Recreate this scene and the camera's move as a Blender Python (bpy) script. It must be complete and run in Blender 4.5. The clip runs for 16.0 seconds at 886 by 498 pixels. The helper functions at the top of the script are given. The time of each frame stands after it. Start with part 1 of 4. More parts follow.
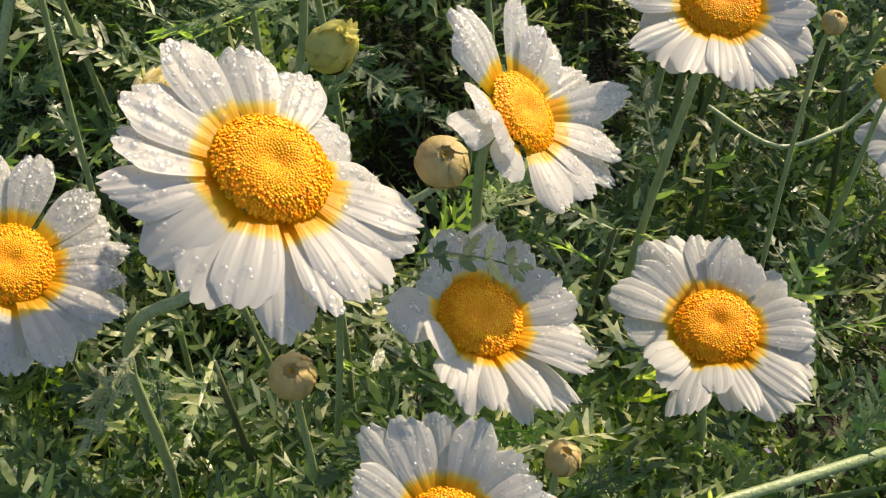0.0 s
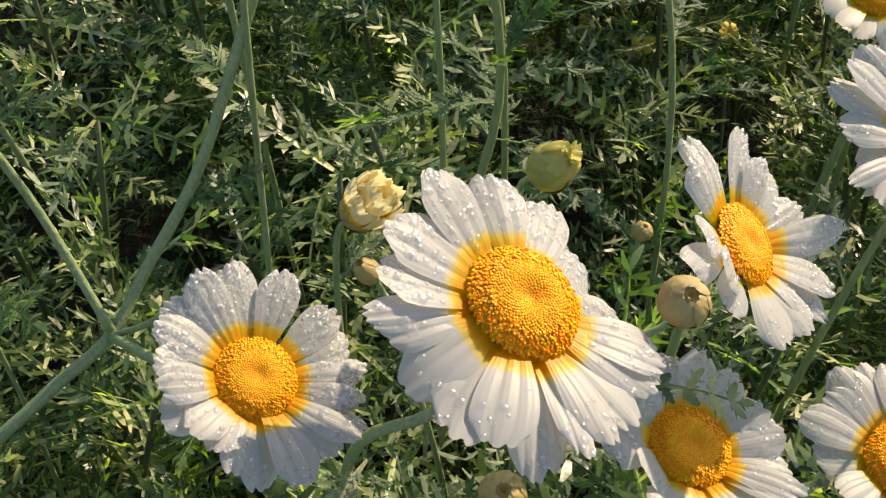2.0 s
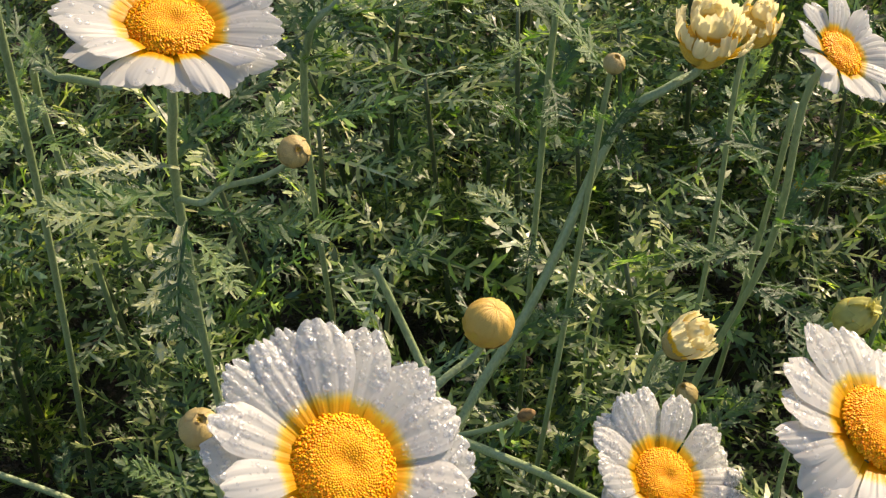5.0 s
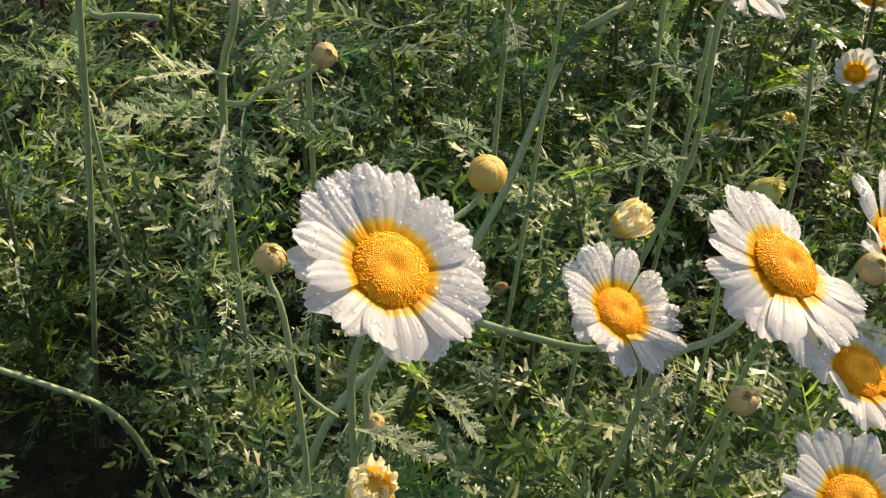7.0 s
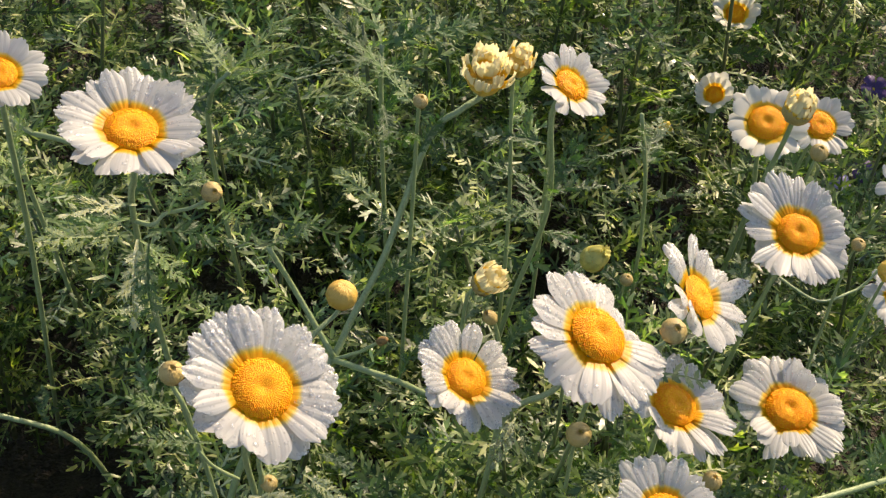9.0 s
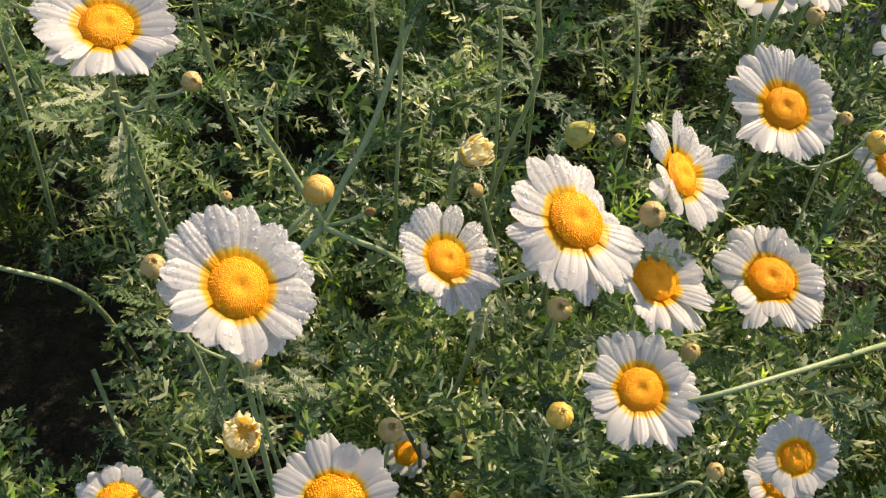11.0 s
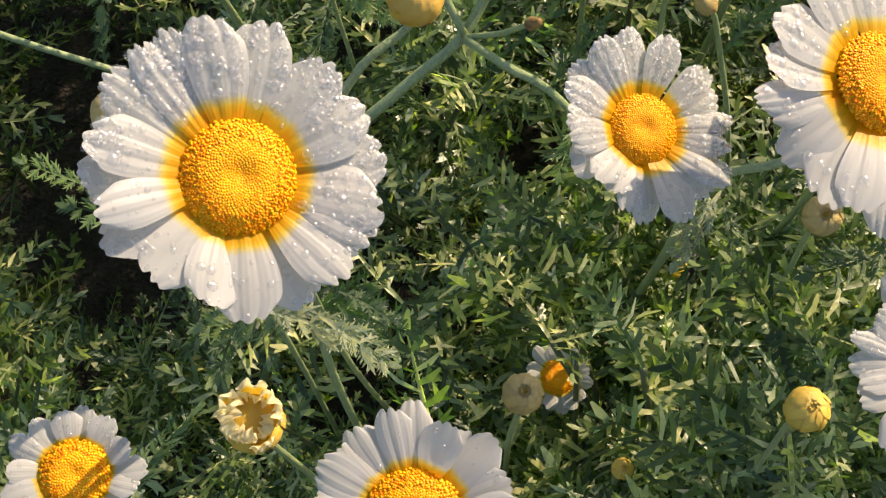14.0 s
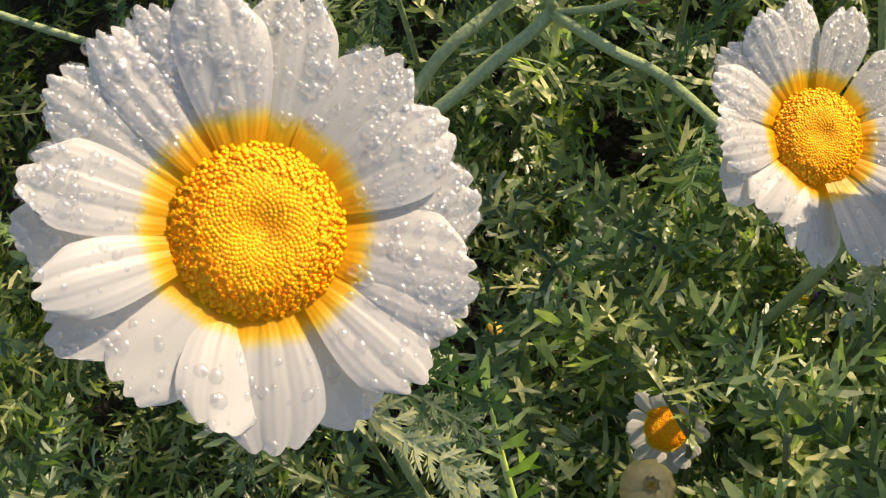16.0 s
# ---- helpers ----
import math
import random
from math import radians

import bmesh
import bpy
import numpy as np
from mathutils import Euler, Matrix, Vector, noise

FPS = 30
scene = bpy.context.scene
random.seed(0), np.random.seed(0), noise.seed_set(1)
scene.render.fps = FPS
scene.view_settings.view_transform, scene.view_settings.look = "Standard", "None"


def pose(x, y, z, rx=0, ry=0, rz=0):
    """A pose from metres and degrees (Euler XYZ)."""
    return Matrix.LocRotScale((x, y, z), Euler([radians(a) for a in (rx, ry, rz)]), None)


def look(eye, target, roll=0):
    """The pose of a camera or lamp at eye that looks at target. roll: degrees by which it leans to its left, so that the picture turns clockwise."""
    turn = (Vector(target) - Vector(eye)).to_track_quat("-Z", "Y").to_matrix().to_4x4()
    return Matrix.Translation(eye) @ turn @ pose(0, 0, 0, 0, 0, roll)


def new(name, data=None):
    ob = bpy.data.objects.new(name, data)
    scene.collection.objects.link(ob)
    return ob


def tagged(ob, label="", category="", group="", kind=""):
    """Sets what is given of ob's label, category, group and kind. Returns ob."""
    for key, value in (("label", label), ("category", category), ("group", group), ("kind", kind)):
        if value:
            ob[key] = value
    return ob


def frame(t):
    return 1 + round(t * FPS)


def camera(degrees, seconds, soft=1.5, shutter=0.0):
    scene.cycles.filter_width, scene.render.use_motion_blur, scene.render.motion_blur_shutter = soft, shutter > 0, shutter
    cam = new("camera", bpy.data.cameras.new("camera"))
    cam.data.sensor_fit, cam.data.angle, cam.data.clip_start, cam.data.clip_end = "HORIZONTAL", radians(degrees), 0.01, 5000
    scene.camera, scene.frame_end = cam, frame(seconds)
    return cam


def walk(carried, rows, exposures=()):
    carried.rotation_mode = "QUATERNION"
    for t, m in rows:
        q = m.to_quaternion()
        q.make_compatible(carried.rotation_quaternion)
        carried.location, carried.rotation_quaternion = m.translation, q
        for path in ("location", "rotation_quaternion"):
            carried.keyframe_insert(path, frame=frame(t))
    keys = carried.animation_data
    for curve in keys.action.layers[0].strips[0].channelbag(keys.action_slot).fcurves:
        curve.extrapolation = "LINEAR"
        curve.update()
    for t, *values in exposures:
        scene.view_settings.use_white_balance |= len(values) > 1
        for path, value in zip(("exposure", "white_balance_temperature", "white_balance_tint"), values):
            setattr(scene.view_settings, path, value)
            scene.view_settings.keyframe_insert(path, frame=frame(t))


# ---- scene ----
# ---- camera ----
cam = camera(34.59, 16.0, soft=1.25)
walk(cam, [
    (0, pose(0.0971, 0.1349, 0.6953, 36.75, 1.07, -0.99)),
    (0.5, pose(0.0898, 0.1396, 0.7021, 36.92, 0.88, -0.45)),
    (1, pose(0.0796, 0.1417, 0.7065, 37.59, 0.74, 0.38)),
    (1.5, pose(0.0680, 0.1447, 0.7095, 38.02, 0.64, 1.44)),
    (2, pose(0.0552, 0.1491, 0.7109, 38.35, 0.68, 3.08)),
    (2.5, pose(0.0473, 0.1520, 0.7149, 38.54, 0.58, 4.19)),
    (3, pose(0.0360, 0.1533, 0.7246, 39.27, 0.16, 5.44)),
    (3.5, pose(0.0165, 0.1469, 0.7416, 40.00, -0.09, 6.46)),
    (4, pose(-0.0028, 0.1410, 0.7586, 39.95, 0.34, 6.45)),
    (4.5, pose(-0.0235, 0.1187, 0.7752, 41.11, 0.03, 6.63)),
    (5, pose(-0.0427, 0.0906, 0.7904, 42.24, -0.35, 5.27)),
    (5.2, pose(-0.0488, 0.0817, 0.7968, 41.83, -0.32, 4.62)),
    (7.3, pose(-0.0629, -0.0220, 0.8558, 42.34, -1.76, 1.28)),
    (7.5, pose(-0.0579, -0.0263, 0.8687, 41.87, -1.80, 0.85)),
    (8, pose(-0.0399, -0.0306, 0.9046, 40.86, -2.02, -0.05)),
    (8.2, pose(-0.0337, -0.0304, 0.9203, 40.59, -1.31, -0.31)),
    (10.3, pose(-0.0098, -0.0280, 1.0272, 33.30, -0.37, -0.94)),
    (10.5, pose(-0.0060, -0.0219, 1.0242, 32.52, -0.13, -0.84)),
    (11, pose(0.0000, 0.0000, 1.0100, 30.00, -0.00, 0.00)),
    (11.5, pose(0.0060, 0.0307, 0.9902, 27.22, 0.74, 0.82)),
    (12, pose(0.0082, 0.0620, 0.9575, 23.75, 1.70, 2.60)),
    (12.5, pose(0.0158, 0.0946, 0.9393, 22.05, 2.23, 4.34)),
    (13, pose(0.0156, 0.1161, 0.9081, 20.37, 2.93, 5.80)),
    (13.5, pose(0.0124, 0.1361, 0.8495, 20.03, 4.62, 6.74)),
    (14, pose(0.0019, 0.1522, 0.7927, 20.94, 4.85, 8.45)),
    (14.5, pose(-0.0074, 0.1657, 0.7546, 20.65, 5.33, 9.21)),
    (15, pose(-0.0143, 0.1783, 0.7276, 20.64, 6.04, 8.77)),
    (15.5, pose(-0.0206, 0.1905, 0.7134, 20.32, 6.39, 8.66)),
    (16, pose(-0.0227, 0.1986, 0.7070, 19.99, 6.80, 8.89)),
], exposures=[(0, 0.73, 6750, 12), (2.5, 0.69, 6800, 13), (5, 0.78, 6850, 15), (8, 0.83, 6850, 15), (10.5, 0.89, 6850, 17), (13, 0.89, 6850, 16), (16, 0.88, 7000, 16)])

# ---- light ----
SUN_AT = Vector((0.538, 0.689, 0.485)).normalized()
world = bpy.data.worlds.new("sky")
scene.world = world
world.use_nodes = True
wn = world.node_tree
sky = wn.nodes.new("ShaderNodeTexSky")
sky.sky_type = "NISHITA"
sky.sun_disc = False
sky.sun_elevation = math.asin(SUN_AT.z)
sky.sun_rotation = math.atan2(SUN_AT.x, SUN_AT.y)
back = wn.nodes["Background"]
back.inputs["Strength"].default_value = 0.125
wn.links.new(sky.outputs["Color"], back.inputs["Color"])
sun_data = bpy.data.lights.new("sun", "SUN")
sun_data.energy, sun_data.angle, sun_data.color = 4.5, radians(0.5), (1.0, 0.83, 0.58)
sun = new("sun", sun_data)
sun.matrix_world = look(SUN_AT * 5, (0, 0, 0))
rng = random.Random(7)


# ---- materials ----
def material(name, rough=0.5):
    m = bpy.data.materials.new(name)
    m.use_nodes = True
    n = m.node_tree
    b = n.nodes["Principled BSDF"]
    b.inputs["Roughness"].default_value = rough
    return m, n, b


def node(n, kind, **values):
    k = n.nodes.new(kind)
    for key, v in values.items():
        k.inputs[key].default_value = v
    return k


def ramp(n, source, *stops):
    r = n.nodes.new("ShaderNodeValToRGB")
    e = r.color_ramp.elements
    while len(e) < len(stops):
        e.new(0.5)
    for s, (p, c) in zip(e, stops):
        s.position, s.color = p, (*c, 1)
    n.links.new(source, r.inputs["Fac"])
    return r.outputs["Color"]


def noise_tex(n, scale, detail=3.0, coord="Object"):
    c = n.nodes.new("ShaderNodeTexCoord")
    t = node(n, "ShaderNodeTexNoise", Scale=scale, Detail=detail)
    n.links.new(c.outputs[coord], t.inputs["Vector"])
    return t.outputs["Fac"]


def mix_color(n, fac, a, b, blend="MIX"):
    m = n.nodes.new("ShaderNodeMix")
    m.data_type, m.blend_type = "RGBA", blend
    for socket, v in ((m.inputs["Factor"], fac), (m.inputs["A"], a), (m.inputs["B"], b)):
        if hasattr(v, "is_linked"):
            n.links.new(v, socket)
        else:
            socket.default_value = v
    return m.outputs["Result"]


def bump(n, b, height, strength, distance):
    k = node(n, "ShaderNodeBump", Strength=strength, Distance=distance)
    n.links.new(height, k.inputs["Height"])
    n.links.new(k.outputs["Normal"], b.inputs["Normal"])


def thin(m, n, b, color, amount):
    """Lets some light through a thin leaf or petal."""
    t = n.nodes.new("ShaderNodeBsdfTranslucent")
    n.links.new(color, t.inputs["Color"])
    s = node(n, "ShaderNodeMixShader", Fac=amount)
    n.links.new(b.outputs[0], s.inputs[1])
    n.links.new(t.outputs[0], s.inputs[2])
    n.links.new(s.outputs[0], n.nodes["Material Output"].inputs["Surface"])
    return m


def petal_material(name, white, yellow, edge, through_amount=0.24):
    m, n, b = material(name, 0.42)
    uv = n.nodes.new("ShaderNodeUVMap")
    uv.uv_map = "UVMap"
    sep = n.nodes.new("ShaderNodeSeparateXYZ")
    n.links.new(uv.outputs[0], sep.inputs[0])
    wob = node(n, "ShaderNodeMath")
    wob.operation = "MULTIPLY_ADD"
    n.links.new(noise_tex(n, 420, 2), wob.inputs[0])
    wob.inputs[1].default_value = 0.12
    n.links.new(sep.outputs["Y"], wob.inputs[2])
    vein = n.nodes.new("ShaderNodeTexWave")
    vein.bands_direction = "X"
    vein.inputs["Scale"].default_value, vein.inputs["Distortion"].default_value = 3.1, 0.9
    n.links.new(uv.outputs[0], vein.inputs["Vector"])
    streak = node(n, "ShaderNodeMath")
    streak.operation = "MULTIPLY_ADD"
    n.links.new(vein.outputs["Fac"], streak.inputs[0])
    streak.inputs[1].default_value = 0.014
    n.links.new(wob.outputs[0], streak.inputs[2])
    base = ramp(n, streak.outputs[0], (edge, yellow), (edge + 0.05, (0.90, 0.60, 0.04)), (edge + 0.09, (0.78, 0.66, 0.24)), (edge + 0.14, white))
    stain = ramp(n, noise_tex(n, 160, 4), (0.3, (0.93, 0.92, 0.90)), (0.6, (1, 1, 1)))
    col = mix_color(n, 1.0, base, stain, "MULTIPLY")
    n.links.new(col, b.inputs["Base Color"])
    b.inputs["Specular IOR Level"].default_value = 0.4
    bump(n, b, vein.outputs["Fac"], 0.12, 0.0003)
    return thin(m, n, b, col, through_amount)


def leaf_material(name, dark, mid, light, rough, through_amount, per_object=False, pale=(0.52, 0.51, 0.38)):
    m, n, b = material(name, rough)
    if per_object:
        r = n.nodes.new("ShaderNodeObjectInfo").outputs["Random"]
    else:
        r = n.nodes.new("ShaderNodeNewGeometry").outputs["Random Per Island"]
    # the pale end paints wet highlights into some leaves, besides straw-coloured ones
    c = ramp(n, r, (0.0, dark), (0.55, mid), (0.79, light), (1.0, pale))
    patch = ramp(n, noise_tex(n, 24, 2), (0.38, (0.74, 0.86, 1.02)), (0.62, (1.18, 1.12, 0.78)))
    c = mix_color(n, 1.0, c, patch, "MULTIPLY")
    v = ramp(n, noise_tex(n, 260, 4), (0.3, (0.70, 0.74, 0.72)), (0.7, (1.14, 1.1, 1.02)))
    col = mix_color(n, 1.0, c, v, "MULTIPLY")
    n.links.new(col, b.inputs["Base Color"])
    b.inputs["Specular IOR Level"].default_value = 0.75
    wet = n.nodes.new("ShaderNodeMapRange")
    n.links.new(noise_tex(n, 130, 2), wet.inputs["Value"])
    wet.inputs["From Min"].default_value, wet.inputs["From Max"].default_value = 0.35, 0.65
    wet.inputs["To Min"].default_value, wet.inputs["To Max"].default_value = rough * 0.7, rough * 1.5
    n.links.new(wet.outputs["Result"], b.inputs["Roughness"])
    bump(n, b, noise_tex(n, 500, 2), 0.35, 0.0008)
    through_col = mix_color(n, 1.0, col, (1.6, 2.1, 0.45, 1), "MULTIPLY")
    return thin(m, n, b, through_col, through_amount)


def plain_material(name, a, c, scale, rough, bumpy=0.3, deep=0.0006):
    m, n, b = material(name, rough)
    col = ramp(n, noise_tex(n, scale, 5), (0.3, a), (0.7, c))
    vary = ramp(n, n.nodes.new("ShaderNodeObjectInfo").outputs["Random"], (0.0, (0.80, 0.82, 0.86)), (1.0, (1.12, 1.08, 1.0)))
    col = mix_color(n, 1.0, col, vary, "MULTIPLY")
    n.links.new(col, b.inputs["Base Color"])
    bump(n, b, noise_tex(n, scale * 6, 3), bumpy, deep)
    return m


def stem_material(name, a, c):
    """Ribbed green stem: fine streaks along it and paler specks."""
    m, n, b = material(name, 0.42)
    place = n.nodes.new("ShaderNodeTexCoord")
    stretch = n.nodes.new("ShaderNodeMapping")
    stretch.inputs["Scale"].default_value = (1.0, 1.0, 0.12)
    n.links.new(place.outputs["Object"], stretch.inputs["Vector"])
    rib = node(n, "ShaderNodeTexNoise", Scale=1100.0, Detail=2.0)
    n.links.new(stretch.outputs["Vector"], rib.inputs["Vector"])
    streak = ramp(n, rib.outputs["Fac"], (0.35, a), (0.65, c))
    speck = ramp(n, noise_tex(n, 300, 4), (0.30, (0.88, 0.92, 0.92)), (0.62, (1.0, 1.0, 1.0)), (0.78, (1.22, 1.20, 1.18)))
    n.links.new(mix_color(n, 1.0, streak, speck, "MULTIPLY"), b.inputs["Base Color"])
    bump(n, b, rib.outputs["Fac"], 0.6, 0.0006)
    return m


PETAL = petal_material("white_petal", (0.66, 0.658, 0.645), (0.90, 0.47, 0.006), 0.25, 0.56)
PALE_PETAL = petal_material("pale_yellow_petal", (0.84, 0.77, 0.46), (0.80, 0.52, 0.04), 0.38, 0.45)
CREAM_PETAL = petal_material("cream_petal", (0.74, 0.72, 0.64), (0.85, 0.52, 0.02), 0.30, 0.45)
LEAF = leaf_material("leaf_green", (0.024, 0.054, 0.018), (0.132, 0.192, 0.068), (0.37, 0.41, 0.23), 0.40, 0.48, False, (0.54, 0.52, 0.39))
STEM_LEAF = leaf_material("stem_leaf_green", (0.034, 0.080, 0.022), (0.066, 0.130, 0.034), (0.13, 0.22, 0.06), 0.38, 0.32, True, (0.26, 0.31, 0.15))
BROAD_LEAF = leaf_material("broad_leaf_green", (0.030, 0.070, 0.020), (0.045, 0.095, 0.026), (0.065, 0.125, 0.035), 0.48, 0.22, True, (0.08, 0.14, 0.04))
STEM = stem_material("stem_green", (0.20, 0.255, 0.115), (0.265, 0.325, 0.15))
STALK = plain_material("stalk_green", (0.05, 0.075, 0.03), (0.11, 0.13, 0.06), 90, 0.5)
CALYX = plain_material("calyx_green", (0.10, 0.14, 0.05), (0.19, 0.22, 0.09), 300, 0.5)
BRACT_TAN = plain_material("bract_tan", (0.28, 0.21, 0.055), (0.56, 0.42, 0.17), 190, 0.45)
EYE = plain_material("bud_eye_brown", (0.26, 0.17, 0.02), (0.50, 0.36, 0.05), 900, 0.6)
BRACT_GREEN = plain_material("bract_green", (0.30, 0.29, 0.05), (0.50, 0.46, 0.10), 260, 0.48)
BRACT_YELLOW = plain_material("bract_yellow", (0.50, 0.25, 0.02), (0.70, 0.54, 0.09), 330, 0.45)
BUD_GOLD = plain_material("bud_gold", (0.34, 0.19, 0.016), (0.66, 0.45, 0.10), 230, 0.5)
GREEN_PETAL = petal_material("green_yellow_petal", (0.64, 0.60, 0.17), (0.52, 0.46, 0.05), 0.33, 0.4)
SOIL = plain_material("dark_soil", (0.012, 0.009, 0.007), (0.045, 0.034, 0.025), 60, 0.9, 0.8, 0.01)
WITHERED = plain_material("withered_brown", (0.10, 0.055, 0.015), (0.34, 0.20, 0.06), 500, 0.75)
DRY = leaf_material("pale_leaf", (0.20, 0.235, 0.14), (0.27, 0.30, 0.19), (0.32, 0.345, 0.23), 0.36, 0.25, True, (0.36, 0.38, 0.26))
VIOLET = plain_material("violet_petal", (0.20, 0.16, 0.40), (0.42, 0.37, 0.62), 200, 0.5)
DARK_VIOLET = plain_material("dark_violet_petal", (0.035, 0.015, 0.10), (0.09, 0.04, 0.22), 200, 0.45)
PANSY_YELLOW = plain_material("pansy_yellow", (0.65, 0.45, 0.02), (0.75, 0.58, 0.06), 200, 0.5)

def floret_material(name, per_object):
    m, n, b = material(name, 0.45)
    r = n.nodes.new("ShaderNodeObjectInfo").outputs["Random"] if per_object else n.nodes.new("ShaderNodeNewGeometry").outputs["Random Per Island"]
    col = ramp(n, r, (0.0, (0.94, 0.285, 0.001)), (0.5, (1.0, 0.38, 0.002)), (1.0, (1.0, 0.47, 0.004)))
    n.links.new(col, b.inputs["Base Color"])
    bump(n, b, noise_tex(n, 1500, 2), 0.3, 0.0003)
    b.inputs["Specular IOR Level"].default_value = 0.25
    b.inputs["Subsurface Weight"].default_value = 0.3
    b.inputs["Subsurface Radius"].default_value = (1.0, 0.7, 0.2)
    b.inputs["Subsurface Scale"].default_value = 0.0006
    return m


FLORET = floret_material("disc_floret", False)
FLORET_PIECE = floret_material("disc_floret_piece", True)

m, n, b = material("dew_water", 0.02)
glossy = node(n, "ShaderNodeBsdfGlossy", Roughness=0.15)
clear = n.nodes.new("ShaderNodeBsdfTransparent")
glow = n.nodes.new("ShaderNodeBsdfTranslucent")
glow.inputs["Color"].default_value = (0.95, 0.95, 0.95, 1)
body = node(n, "ShaderNodeMixShader", Fac=0.15)
n.links.new(clear.outputs[0], body.inputs[1])
n.links.new(glow.outputs[0], body.inputs[2])
sheen = node(n, "ShaderNodeLayerWeight", Blend=0.25)
gloss = n.nodes.new("ShaderNodeMapRange")
n.links.new(sheen.outputs["Facing"], gloss.inputs["Value"])
gloss.inputs["To Min"].default_value, gloss.inputs["To Max"].default_value = 0.10, 0.22
sh = n.nodes.new("ShaderNodeMixShader")
n.links.new(gloss.outputs["Result"], sh.inputs[0])
n.links.new(body.outputs[0], sh.inputs[1])
n.links.new(glossy.outputs[0], sh.inputs[2])
n.links.new(sh.outputs[0], n.nodes["Material Output"].inputs["Surface"])
DEW = m


# ---- mesh helpers ----
def mesh_of(name, verts, faces, mat, smooth=True, uvs=None):
    me = bpy.data.meshes.new(name)
    me.from_pydata([tuple(v) for v in verts], [], [tuple(f) for f in faces])
    if uvs is not None:
        layer = me.uv_layers.new(name="UVMap")
        idx = np.empty(len(me.loops), dtype=np.int32)
        me.loops.foreach_get("vertex_index", idx)
        layer.data.foreach_set("uv", np.asarray(uvs, dtype=np.float32)[idx].ravel())
    if smooth:
        me.polygons.foreach_set("use_smooth", [True] * len(me.polygons))
    me.materials.append(mat)
    me.update()
    return me


def child(name, me, parent, local, label=""):
    ob = new(name, me)
    ob.parent = parent
    ob.matrix_basis = local
    if label:
        ob["label"] = label
    return ob


def thing(name, place, label, category, group=""):
    ob = new(name)
    ob.empty_display_size = 0.01
    ob.matrix_basis = Matrix.Translation(place)
    return tagged(ob, label, category, group)


def facing(normal, spin=0.0):
    q = Vector(normal).normalized().to_track_quat("Z", "Y")
    return q.to_matrix().to_4x4() @ Matrix.Rotation(spin, 4, "Z")


def tube(points, radii, sides=8):
    """Verts and faces of a round rod along a smooth line through points."""
    pts = [Vector(p) for p in points]
    line, rad = [], []
    for i in range(len(pts) - 1):
        p0, p1, p2, p3 = pts[max(i - 1, 0)], pts[i], pts[i + 1], pts[min(i + 2, len(pts) - 1)]
        for k in range(5):
            t = k / 5
            line.append(0.5 * (2 * p1 + (p2 - p0) * t + (2 * p0 - 5 * p1 + 4 * p2 - p3) * t * t + (3 * p1 - p0 - 3 * p2 + p3) * t ** 3))
            rad.append(radii[i] * (1 - t) + radii[i + 1] * t)
    line.append(pts[-1])
    rad.append(radii[-1])
    verts, faces = [], []
    side = Vector((1, 0, 0))
    for i, p in enumerate(line):
        d = (line[min(i + 1, len(line) - 1)] - line[max(i - 1, 0)]).normalized()
        side = (side - d * side.dot(d))
        side = side.normalized() if side.length > 1e-4 else d.orthogonal().normalized()
        up = d.cross(side)
        for k in range(sides):
            a = 2 * math.pi * k / sides
            ridge = 1.0 + 0.07 * (-1) ** k
            verts.append(p + (side * math.cos(a) + up * math.sin(a)) * rad[i] * ridge)
    for i in range(len(line) - 1):
        for k in range(sides):
            j = (k + 1) % sides
            faces.append((i * sides + k, i * sides + j, (i + 1) * sides + j, (i + 1) * sides + k))
    faces.append(tuple(range(sides - 1, -1, -1)))
    faces.append(tuple(range((len(line) - 1) * sides, len(line) * sides)))
    return verts, faces, line


